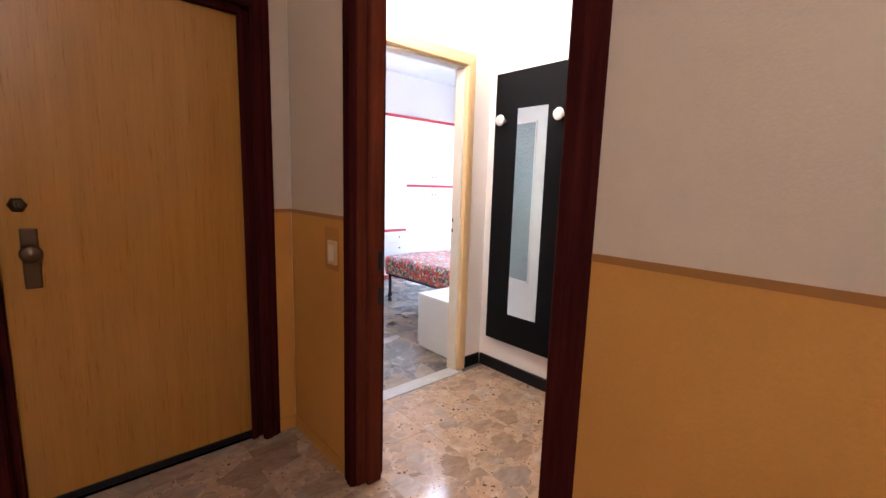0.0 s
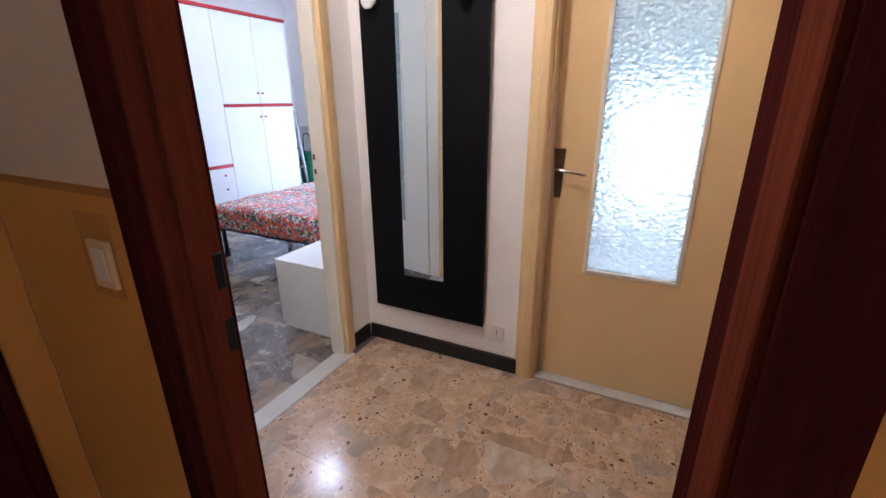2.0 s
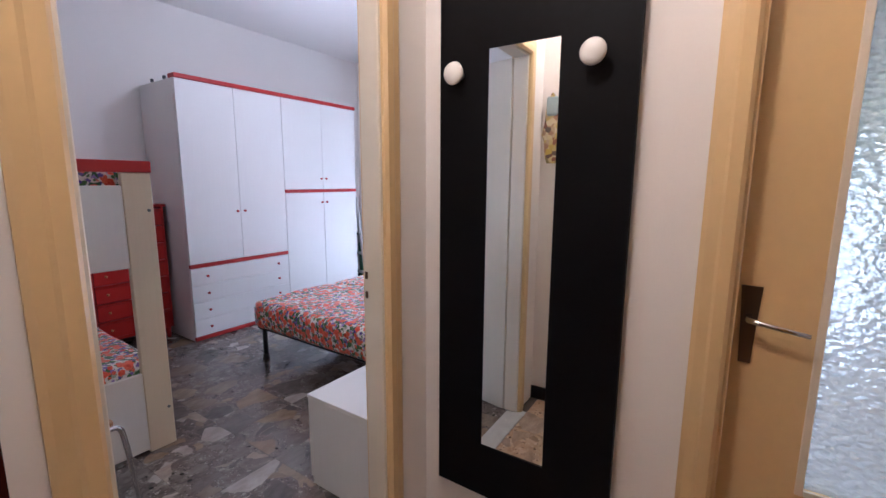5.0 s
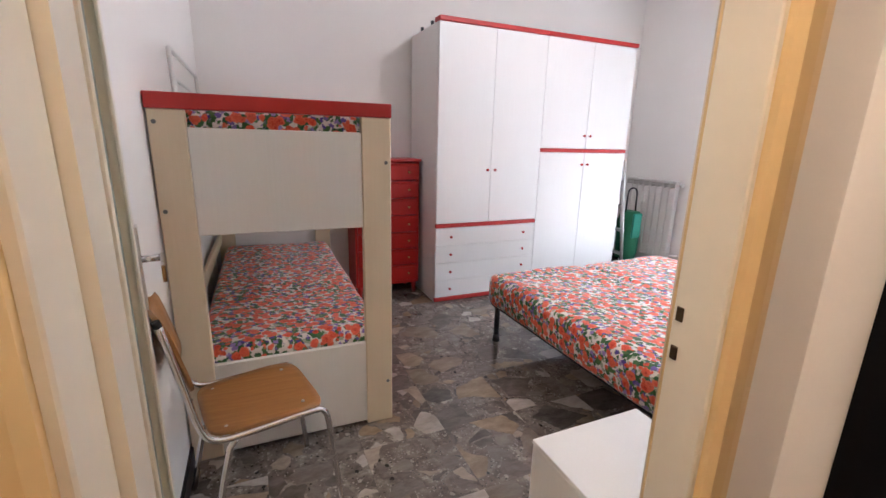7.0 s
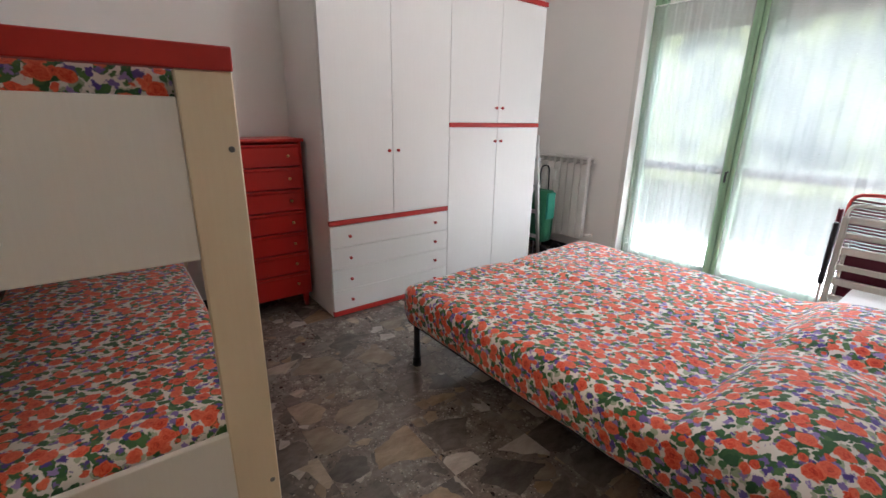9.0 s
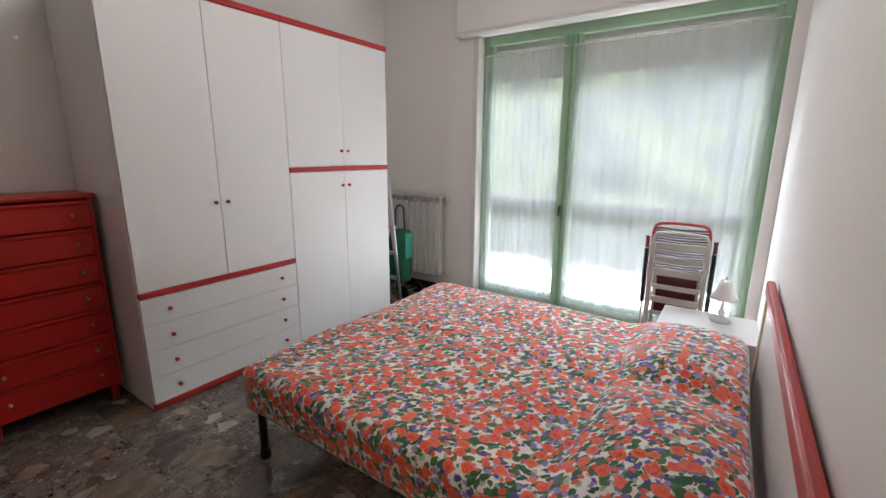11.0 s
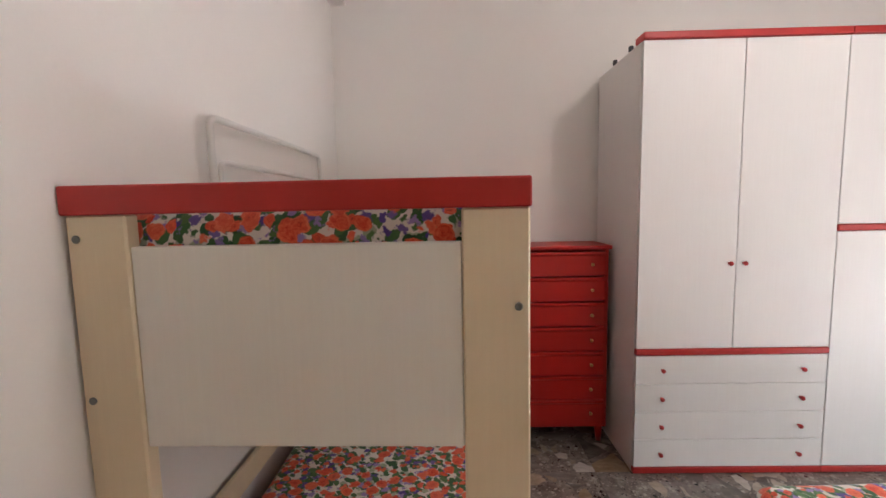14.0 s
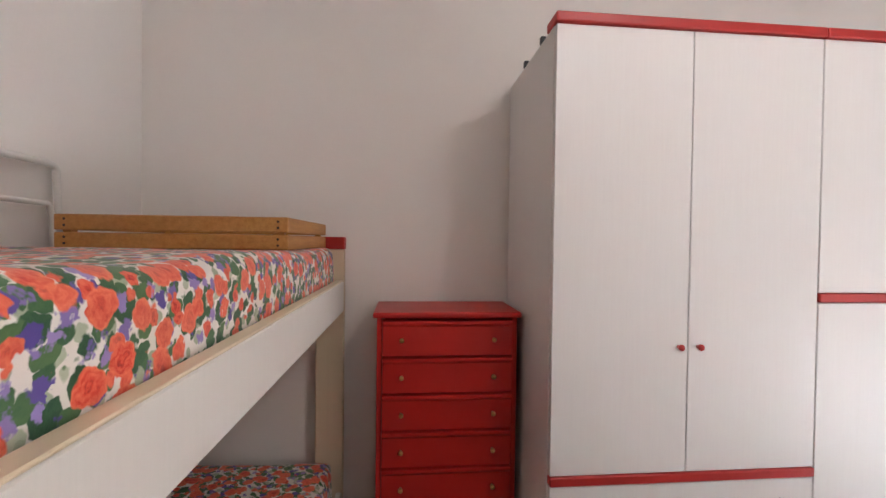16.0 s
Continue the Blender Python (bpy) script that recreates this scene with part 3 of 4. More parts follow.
# bedroom door, open against the west wall
glazed_door("door_bedroom", "open ivory door with a tall hammered glass pane", pose(1.262, 2.337, 0.008, 0, 0, 100.3), 0.81, 2.08, (0.215, 0.60, 0.42, 1.92), M_CREAMW, [(-1, -1)])

# entrance door in its dark frame
ent = tagged(thing("door_entrance", "closed blond veneer entrance door with bronze lock", "door"), kind="structure")
part("leaf", bx(-0.19, 0.66, 2.335, 2.38, 0.012, 2.07, bevel=0.003), M_OAK, ent)
part("weather_strip", bx(-0.19, 0.66, 2.322, 2.335, 0.004, 0.034, bevel=0.003), M_BASE, ent, "black draught strip")
bm = bmesh.new()
lathe(bm, [(0.028, 0.0), (0.028, 0.008), (0.020, 0.012), (0.018, 0.018), (0, 0.018)], 6, pose(-0.125, 2.335, 1.215, 90, 0, 0))
part("cylinder_lock", bm, M_BRONZE, ent, "hexagonal bronze lock rose")
bm = bx(-0.128, -0.122, 2.313, 2.318, 1.203, 1.227)
part("key_slot", bm, M_BLACKM, ent)
bm = bx(-0.128, -0.078, 2.325, 2.335, 0.90, 1.13, bevel=0.006, seg=2)
part("backplate", bm, M_BRONZE, ent, "oblong bronze backplate")
bm = lathe(bmesh.new(), [(0.012, 0.0), (0.012, 0.03), (0.030, 0.042), (0.034, 0.055), (0.026, 0.068), (0, 0.072)], 16, pose(-0.10, 2.33, 1.04, 90, 0, 0))
part("door_knob", bm, M_BRONZE, ent, "round bronze knob")
fr = tagged(thing("door_frame_entrance", "dark mahogany frame round the entrance door", "door frame"), kind="structure")
for x0, x1 in ((-0.27, -0.19), (0.66, 0.775)):
    part("post", bx(x0, x1, 2.30, 2.41, 0, 2.07, bevel=0.004), M_MAHOG, fr)
part("head", bx(-0.27, 0.775, 2.30, 2.41, 2.072, 2.15, bevel=0.004), M_MAHOG, fr)
part("casing", casing(bmesh.new(), 2.2765, "y", -0.215, 0.695, 2.095, 0.085, 0.03, -1), M_MAHOG, fr)
part("stop", bx(0.645, 0.675, 2.285, 2.30, 0, 2.07, bevel=0.004), M_MAHOG, fr)

# hall door leaf, swung open into the lobby
hd = tagged(thing("door_hall", "open glossy blond veneer door with brass knob", "door"), kind="structure")
hd.matrix_world = pose(1.142, 0.708, 0.008, 0, 0, -33)
part("leaf", bx(0, 0.79, -0.042, 0.0, 0, 2.14, bevel=0.003), M_OAK, hd)
part("edge_strip", bx(0.7905, 0.7935, -0.040, -0.002, 0.001, 2.139), M_MAHRED, hd, "reddish edge banding")
bm = lathe(bmesh.new(), [(0.016, 0.0), (0.016, 0.005), (0.007, 0.009), (0.006, 0.055), (0.019, 0.062), (0.021, 0.070), (0.014, 0.076), (0, 0.077)], 14, pose(0.725, 0.0, 1.09, -90, 0, 0))
part("door_knob", bm, M_BRASS, hd, "worn brass knob")
part("escutcheon", bx(0.714, 0.736, 0.0005, 0.004, 1.0, 1.16, bevel=0.001), M_BRASS, hd)

# strike plates and screws in the jambs
for z in (1.02, 1.09):
    structure("strike_plate", bx(2.036, 2.0397, 2.310, 2.324, z - 0.013, z + 0.013, bevel=0.002), M_BRONZE, "bronze strike plate in the jamb", "strike plate")
for z in (0.86, 1.01):
    structure("strike_plate", bx(0.958, 0.980, 1.611, 1.6155, z - 0.04, z + 0.04, bevel=0.002), M_BLACKM, "dark strike plate in the jamb", "strike plate")
bm = bmesh.new()
box(bm, 0.915, 0.985, 1.614, 1.642, 0, 2.16, bevel=0.006)
structure("trim_door_stop", bm, M_MAHRED, "red mahogany door stop", "trim")

# ---- lobby things ----


def knob_disc(parent, x, y, z):
    bm = lathe(bmesh.new(), [(0.012, 0), (0.012, 0.03), (0.020, 0.036), (0.034, 0.042), (0.037, 0.050), (0.033, 0.058), (0.018, 0.063), (0, 0.064)], 20, pose(x, y, z, 0, -90, 0))
    return part("coat_knob", bm, M_OPAL, parent, "white round coat knob")


pan = thing("mirror_panel", "tall black wall panel with narrow mirror and coat knobs", "coat rack")
bm = bmesh.new()
for y0, y1, z0, z1 in ((1.515, 1.735, 0.245, 2.075), (1.972, 2.16, 0.245, 2.075), (1.735, 1.972, 0.245, 0.452), (1.735, 1.972, 1.838, 2.075)):
    box(bm, 2.262, 2.28, y0, y1, z0, z1)
part("board", bm, M_BLACK, pan)
bm = bx(2.2655, 2.2715, 1.733, 1.974, 0.450, 1.840)
bmesh.ops.rotate(bm, verts=bm.verts, cent=(2.2655, 1.853, 1.0), matrix=Matrix.Rotation(radians(0.7), 3, "Z"))
part("mirror", bm, M_MIRROR, pan, "narrow upright mirror")
part("batten", bx(2.28, 2.30, 1.60, 2.07, 1.7, 1.76), M_BLACK, pan)
part("batten", bx(2.28, 2.30, 1.60, 2.07, 0.5, 0.56), M_BLACK, pan)
knob_disc(pan, 2.262, 2.075, 1.765)
knob_disc(pan, 2.262, 1.628, 1.765)

pan2 = thing("coat_panel", "tall black wall panel with knobs and metal hooks", "coat rack")
part("board", bx(2.262, 2.28, -0.325, 0.32, 0.275, 2.09, bevel=0.002), M_BLACK, pan2)
part("batten", bx(2.28, 2.30, -0.25, 0.25, 1.7, 1.76), M_BLACK, pan2)
part("batten", bx(2.28, 2.30, -0.25, 0.25, 0.5, 0.56), M_BLACK, pan2)
for y in (0.205, -0.025):
    knob_disc(pan2, 2.262, y, 1.66)
    hk = bmesh.new()
    box(hk, 2.225, 2.229, y + 0.020, y + 0.036, 1.535, 1.655, bevel=0.001)
    box(hk, 2.205, 2.229, y + 0.016, y + 0.040, 1.527, 1.535, bevel=0.001)
    part("hanging_hook", hk, M_ALU, pan2, "flat metal hook hung on the knob")


def wall_plate(name, label, cat, m, w, h, slots):
    o = thing(name, label, cat)
    o.matrix_world = m
    part("plate", bx(-w / 2, w / 2, -0.011, 0, -h / 2, h / 2, bevel=0.003, seg=2), M_CREAM if name == "light_switch" else M_PLASTIC, o)
    for sx, sz, sw, sh, mat in slots:
        part("insert", bx(sx - sw / 2, sx + sw / 2, -0.0145 if mat is M_BLACKM else -0.0125, -0.0085, sz - sh / 2, sz + sh / 2, bevel=0.001), mat, o)
    return o


wall_plate("power_socket", "white wall socket below the mirror panel", "socket", pose(2.30, 1.445, 0.215, 0, 0, -90), 0.075, 0.078,
           [(0, 0, 0.028, 0.05, M_PLASTIC), (0, 0.014, 0.007, 0.007, M_BLACKM), (0, 0, 0.007, 0.007, M_BLACKM), (0, -0.014, 0.007, 0.007, M_BLACKM)])
wall_plate("light_switch", "old ivory light switch on ochre dado", "switch", pose(0.8705, 1.833, 1.025, 0, 0, -90), 0.075, 0.105,
           [(0, 0, 0.045, 0.07, M_CREAMW)])
structure("switch_surround", bx(0.8705, 0.872, 1.785, 1.912, 0.945, 1.135), M_WORN, "worn ochre patch round the switch", "wall")

mitt = thing("oven_mitt", "patterned kitchen mitt hanging on the wall", "mitt")
bm = bmesh.new()
prof = [(0.0, 1.86), (0.03, 1.83), (0.055, 1.76), (0.06, 1.70), (0.085, 1.62), (0.06, 1.58), (0.055, 1.50), (0.03, 1.455), (-0.03, 1.455), (-0.055, 1.50), (-0.06, 1.60), (-0.055, 1.72), (-0.03, 1.82)]
a = [bm.verts.new((1.0, 2.18 + u * 0.8, z + 0.07)) for u, z in prof]
b = [bm.verts.new((1.03 - abs(u) * 0.15, 2.18 + u * 0.72, z + 0.07)) for u, z in prof]
bm.faces.new(a)
bm.faces.new(b[::-1])
for i in range(len(prof)):
    j = (i + 1) % len(prof)
    bm.faces.new((a[i], a[j], b[j], b[i]))
part("mitt_body", bm, M_MITT, mitt)
part("cuff", bx(0.998, 1.034, 2.145, 2.215, 1.80, 1.91, bevel=0.01), M_PALEBLUE, mitt, "pale blue cloth cuff")

# ---- bedroom: window ----
win = tagged(thing("window_1", "green framed balcony window behind voile curtains", "window"), kind="structure")
WX0, WX1 = 5.55, 5.61
part("frame_side", bx(WX0, WX1, 4.56, 4.62, 0, 2.44, bevel=0.004), M_GREENW, win)
part("frame_side", bx(WX0, WX1, 2.40, 2.46, 0, 2.44, bevel=0.004), M_GREENW, win)
part("frame_head", bx(WX0, WX1, 2.46, 4.56, 2.36, 2.44, bevel=0.004), M_GREENW, win)
part("mullion", bx(WX0 - 0.015, WX1, 3.768, 3.798, 0.04, 2.36, bevel=0.005), M_GREENW, win)
part("mullion", bx(WX0 - 0.015, WX1, 3.802, 3.832, 0.04, 2.36, bevel=0.005), M_GREENW, win)
for y0, y1 in ((2.463, 3.766), (3.834, 4.557)):
    part("stile", bx(WX0 + 0.005, WX1, y0, y0 + 0.035, 0.04, 2.36, bevel=0.004), M_GREENW, win)
    part("stile", bx(WX0 + 0.005, WX1, y1 - 0.035, y1, 0.04, 2.36, bevel=0.004), M_GREENW, win)
    part("bottom_rail", bx(WX0 + 0.005, WX1, y0 + 0.035, y1 - 0.035, 0.04, 0.16, bevel=0.004), M_GREENW, win)
    part("mid_rail", bx(WX0 + 0.012, WX1, y0 + 0.035, y1 - 0.035, 0.95, 1.02, bevel=0.004), M_GREYW, win)
    for z0, z1 in ((0.16, 0.95), (1.02, 2.36)):
        g = part("pane", bx(WX0 + 0.03, WX0 + 0.036, y0 + 0.033, y1 - 0.033, z0, z1), M_GLASS, win)
        g.visible_shadow = False
part("handle", tube(bmesh.new(), [(WX0 - 0.015, 3.815, 0.98), (WX0 - 0.05, 3.815, 0.98), (WX0 - 0.055, 3.815, 0.90)], 0.008, 8), M_BLACKM, win, "dark window handle")
structure("window_sill_strip", bx(5.45, 5.75, 2.40, 4.62, -0.01, 0.012, bevel=0.003), M_MARBLE, "marble window threshold", "sill")
structure("trim_window_side", bx(5.437, 5.547, 4.612, 4.665, 0.014, 2.425, bevel=0.004), M_PLASTIC, "white window lining board", "trim")
sb = tagged(thing("shutter_box", "white roller shutter box above the window", "shutter box"), kind="structure")
part("front", bx(5.36, 5.45, 2.335, 4.80, 2.46, 2.82, bevel=0.006), M_WALL, sb)
part("bottom_board", bx(5.345, 5.45, 2.335, 4.815, 2.43, 2.46, bevel=0.006), M_PLASTIC, sb)
sh = tagged(thing("roller_shutter", "grey slatted roller shutter rolled partly up", "shutter"), kind="structure")
for i in range(7):
    part("slat", bx(5.68, 5.692, 2.40, 4.62, 2.055 + i * 0.055, 2.107 + i * 0.055, bevel=0.004), M_PLASTIC, sh)


def curtain(y0, y1, z0, z1, x, folds, seed):
    """A gathered voile panel: a wavy sheet with hem and header."""
    rnd = random.Random(seed)
    c = thing("voile_curtain", "sheer white voile curtain on the window leaf", "curtain", "voile curtains")
    ny, nz = 90, 14
    ph = [rnd.uniform(0, 6.28) for _ in range(4)]
    bm = bmesh.new()
    rows = []
    for j in range(nz + 1):
        z = z1 + (z0 - z1) * j / nz
        amp = 0.004 + 0.005 * j / nz
        rows.append([bm.verts.new((x + amp * (math.sin(folds * 6.28 * i / ny + ph[0]) + 0.6 * math.sin(folds * 2.3 * 6.28 * i / ny + ph[1] + j * 0.1)), y0 + (y1 - y0) * i / ny, z)) for i in range(ny + 1)])
    for r, s in zip(rows, rows[1:]):
        for i in range(ny):
            bm.faces.new((r[i], r[i + 1], s[i + 1], s[i])).smooth = True
    part("voile", bm, M_SHEER, c)
    part("hem", bx(x - 0.004, x + 0.004, y0, y1, z0 - 0.035, z0), M_SHEER, c, "double hem")
    part("curtain_rod", tube(bmesh.new(), [(x, y0 - 0.02, z1), (x, y1 + 0.02, z1)], 0.005, 6), M_PLASTIC, c, "thin white rod")
    bm = bmesh.new()
    n = int((y1 - y0) / 0.075)
    for i in range(n):
        yy = y0 + (i + 0.5) * (y1 - y0) / n
        for zz in (z0 + 0.10, z0 + 0.19):
            box(bm, x - 0.018, x - 0.0165, yy - 0.02, yy + 0.02, zz, zz + 0.045)
    tagged(part("lace_square", bm, M_SHEER, c, "rows of woven squares"), kind="stuff")
    return c


curtain(2.44, 3.755, 0.13, 2.27, 5.51, 13, 1)
curtain(3.845, 4.59, 0.13, 2.27, 5.51, 8, 2)

# outside
structure("balcony", bx(5.9, 7.3, -2.0, 6.5, -0.25, -0.03), M_CONC, "sunlit concrete balcony floor", "balcony")
bal = tagged(thing("balcony_kerb", "low pale balcony kerb in the sun", "kerb"), kind="structure")
part("kerb_stone", bx(7.2, 7.3, -2.0, 6.5, -0.03, 0.03, bevel=0.01), M_CONC, bal)
# self-lit backdrop: daylight on the hillside is emitted, not received
structure("backdrop", bx(60.0, 60.1, -60, 70, -12, 60), M_VIEW_GLOW, "glowing backdrop of a wooded hillside beyond the window", "backdrop")
structure("ground", bx(7.3, 60, -60, 70, -6.2, -6.0), M_GRASS, "green ground below the balcony", "ground")

# ---- bedroom: wardrobe in two units ----


def red_knob(parent, x, y, z, mat=None, r=0.011):
    bm = lathe(bmesh.new(), [(r * 0.55, 0), (r * 0.55, 0.010), (r, 0.014), (r * 1.05, 0.022), (r * 0.7, 0.027), (0, 0.028)], 10, pose(x, y, z, 90, 0, 0))
    return part("knob", bm, mat or M_REDT, parent, "" if mat else "small red knob")


def wardrobe_unit(x0, x1, kind):
    label = "white laminate wardrobe with red trim, doors and four drawers" if kind == "drawers" else "white laminate wardrobe with red trim and four doors"
    w = thing("wardrobe", label, "wardrobe", "fitted wardrobe units")
    yf, yb, top = 5.092, 5.72, 2.262
    part("side_panel", bx(x0, x0 + 0.02, yf + 0.024, yb, 0, top - 0.03, bevel=0.0015), M_LAM, w)
    part("side_panel", bx(x1 - 0.02, x1, yf + 0.024, yb, 0, top - 0.03, bevel=0.0015), M_LAM, w)
    part("back_panel", bx(x0 + 0.02, x1 - 0.02, yb - 0.012, yb, 0, top - 0.03), M_LAM, w)
    part("top_panel", bx(x0 + 0.02, x1 - 0.02, yf + 0.026, yb - 0.012, top - 0.06, top - 0.032), M_LAM, w)
    part("bottom_panel", bx(x0 + 0.02, x1 - 0.02, yf + 0.026, yb - 0.012, 0.05, 0.07), M_LAM, w)
    part("cornice", bx(x0 - (0.004 if kind == "drawers" else -0.001), x1 + (0.0 if kind == "drawers" else 0.004), yf - 0.014, yf + 0.09, top - 0.03, top + 0.005, bevel=0.006, seg=2), M_REDT, w, "red cornice strip")
    part("plinth", bx(x0, x1 - 0.001, yf - 0.003, yf + 0.024, 0.004, 0.036, bevel=0.002), M_REDT, w, "red plinth strip")
    mid = (x0 + x1) / 2

    def door(a, b, z0, z1, kx, kz):
        d = part("door", bx(a + 0.0015, b - 0.0015, yf, yf + 0.02, z0, z1, bevel=0.002), M_LAM, w)
        red_knob(d, kx, yf, kz)

    if kind == "drawers":
        part("middle_strip", bx(x0, x1 - 0.001, yf - 0.008, yf + 0.024, 0.655, 0.688, bevel=0.004), M_REDT, w, "red middle strip")
        door(x0, mid, 0.690, top - 0.032, mid - 0.036, 1.133)
        door(mid, x1, 0.690, top - 0.032, mid + 0.036, 1.133)
        for i in range(4):
            z = 0.040 + i * 0.1535
            d = part("drawer", bx(x0 + 0.0015, x1 - 0.0015, yf, yf + 0.02, z, z + 0.151, bevel=0.002), M_LAM, w)
            red_knob(d, x0 + 0.137, yf, z + 0.075)
            red_knob(d, x1 - 0.13, yf, z + 0.075)
    else:
        part("middle_strip", bx(x0, x1, yf - 0.008, yf + 0.024, 1.287, 1.320, bevel=0.004), M_REDT, w, "red middle strip")
        for z0, z1, kz in ((0.040, 1.285, 1.178), (1.322, top - 0.032, 1.435)):
            door(x0, mid, z0, z1, mid - 0.033, kz)
            door(mid, x1, z0, z1, mid + 0.033, kz)
    return w


wl = wardrobe_unit(2.752, 3.738, "drawers")
wr = wardrobe_unit(3.739, 4.735, "doors")
for y in (5.30, 5.52):
    part("bracket", bx(2.752, 2.772, y - 0.045, y - 0.024, 2.236, 2.264, bevel=0.002), M_BLACKM, wl, "small black bracket")

# ---- bedroom: red chest of seven drawers ----
ch = thing("chest_of_drawers", "tall red lacquered chest of seven drawers", "chest of drawers")
cx0, cx1, cyf, cyb = 2.145, 2.717, 5.40, 5.71
part("side_panel", bx(cx0, cx0 + 0.02, cyf + 0.004, cyb, 0.10, 1.183, bevel=0.002), M_RED, ch)
part("side_panel", bx(cx1 - 0.02, cx1, cyf + 0.004, cyb, 0.10, 1.183, bevel=0.002), M_RED, ch)
part("back_panel", bx(cx0 + 0.02, cx1 - 0.02, cyb - 0.012, cyb, 0.10, 1.183), M_RED, ch)
part("bottom_rail", bx(cx0 + 0.02, cx1 - 0.02, cyf + 0.008, cyb - 0.012, 0.10, 0.125), M_RED, ch)
part("top", bx(cx0 - 0.015, cx1 + 0.015, cyf - 0.018, cyb + 0.005, 1.183, 1.206, bevel=0.007, seg=2), M_RED, ch)
for sx in (cx0 + 0.02, cx1 - 0.055):
    for sy in (cyf + 0.02, cyb - 0.05):
        part("leg", tube(bmesh.new(), [(sx + 0.02, sy + 0.015, 0), (sx + 0.018, sy + 0.015, 0.10)], [0.016, 0.024], 8), M_RED, ch)
for i in range(7):
    z = 0.128 + i * 0.150
    bm = bmesh.new()
    vs = []
    for x in (cx0 + 0.023, cx1 - 0.023):
        for yy, zz in ((cyf + 0.02, z), (cyf - 0.004, z + 0.002), (cyf - 0.002, z + 0.118), (cyf - 0.011, z + 0.130), (cyf - 0.011, z + 0.141), (cyf + 0.02, z + 0.1455)):
            vs.append(bm.verts.new((x, yy, zz)))
    for j in range(6):
        bm.faces.new((vs[j], vs[(j + 1) % 6], vs[6 + (j + 1) % 6], vs[6 + j]))
    bm.faces.new(vs[:6])
    bm.faces.new(vs[6:][::-1])
    d = part("drawer", bm, M_RED, ch)
    for x in (cx0 + 0.10, cx1 - 0.10):
        red_knob(d, x, cyf - 0.004, z + 0.068, M_BRASS, 0.009)


def cushion(bm, x0, x1, y0, y1, z0, z1, r, nx=30, ny=34, lump=None):
    """A soft rounded slab: a closed rounded box grid with an uneven top."""
    us = [i / nx for i in range(nx + 1)]
    vs = [j / ny for j in range(ny + 1)]
    top = {}
    for i, u in enumerate(us):
        for j, v in enumerate(vs):
            x, y = x0 + r + (x1 - x0 - 2 * r) * u, y0 + r + (y1 - y0 - 2 * r) * v
            dz = (lump(x, y) if lump else 0) + 0.006 * noise.noise((x * 5, y * 5, 3.0)) + 0.010 * noise.noise((x * 2, y * 2, 1.0))
            top[i, j] = bm.verts.new((x, y, z1 + dz))
    for i in range(nx):
        for j in range(ny):
            bm.faces.new((top[i, j], top[i + 1, j], top[i + 1, j + 1], top[i, j + 1])).smooth = True
    ring = [(i, 0) for i in range(nx)] + [(nx, j) for j in range(ny)] + [(i, ny) for i in range(nx, 0, -1)] + [(0, j) for j in range(ny, 0, -1)]
    prev = [top[k] for k in ring]
    base = [v.co.copy() for v in prev]
    dirs = []
    for (i, j) in ring:
        d = Vector(((-1 if i == 0 else 1 if i == nx else 0), (-1 if j == 0 else 1 if j == ny else 0), 0))
        dirs.append(d.normalized() if d.length > 1 else d)
    levels = [(r * math.sin(math.pi / 2 * k / 4), r * (1 - math.cos(math.pi / 2 * k / 4))) for k in range(1, 5)]
    hgt = z1 - z0
    levels += [(r * 1.0, r + (hgt - r) * 0.5), (r * 0.93, hgt - 0.02), (r * 0.75, hgt)]
    for out, down in levels:
        cur = []
        for b, d in zip(base, dirs):
            w = 0.008 * noise.noise((b.x * 7, b.y * 7, down * 9)) * (1 if down > r else 0.4)
            cur.append(bm.verts.new((b.x + d.x * (out + w), b.y + d.y * (out + w), b.z - down * (b.z - z0) / hgt)))
        n = len(cur)
        for i in range(n):
            bm.faces.new((prev[i], prev[(i + 1) % n], cur[(i + 1) % n], cur[i])).smooth = True
        prev = cur
    bm.faces.new(prev)
    return bm


# ---- bedroom: double bed ----
bed = thing("double_bed", "black metal double bed with red trimmed white headboard", "bed")
BX0, BX1, BY0, BY1 = 2.835, 4.43, 2.42, 4.315
bm = bmesh.new()
for p, q in (((BX0 + 0.03, BY0 + 0.02), (BX0 + 0.03, BY1 - 0.03)), ((BX1 - 0.03, BY0 + 0.02), (BX1 - 0.03, BY1 - 0.03)), ((BX0 + 0.03, BY1 - 0.03), (BX1 - 0.03, BY1 - 0.03)), ((BX0 + 0.03, BY0 + 0.02), (BX1 - 0.03, BY0 + 0.02)), ((3.63, BY0 + 0.02), (3.63, BY1 - 0.03))):
    box(bm, min(p[0], q[0]) - 0.018, max(p[0], q[0]) + 0.018, min(p[1], q[1]) - 0.018, max(p[1], q[1]) + 0.018, 0.262, 0.298, bevel=0.004)
part("frame", bm, M_BLACKM, bed)
for i in range(12):
    y = BY0 + 0.12 + i * 0.145
    part("slat", bx(BX0 + 0.03, BX1 - 0.03, y, y + 0.06, 0.299, 0.308), M_PINE, bed)
for lx in (BX0 + 0.05, 3.63, BX1 - 0.05):
    for ly in (BY0 + 0.30, BY1 - 0.05):
        leg = part("leg", tube(bmesh.new(), [(lx, ly, 0.05), (lx, ly, 0.262)], 0.019, 10), M_BLACKM, bed)
        part("foot_cap", tube(bmesh.new(), [(lx, ly, 0.0), (lx, ly, 0.052)], [0.026, 0.022], 10), M_RUBBER, leg)
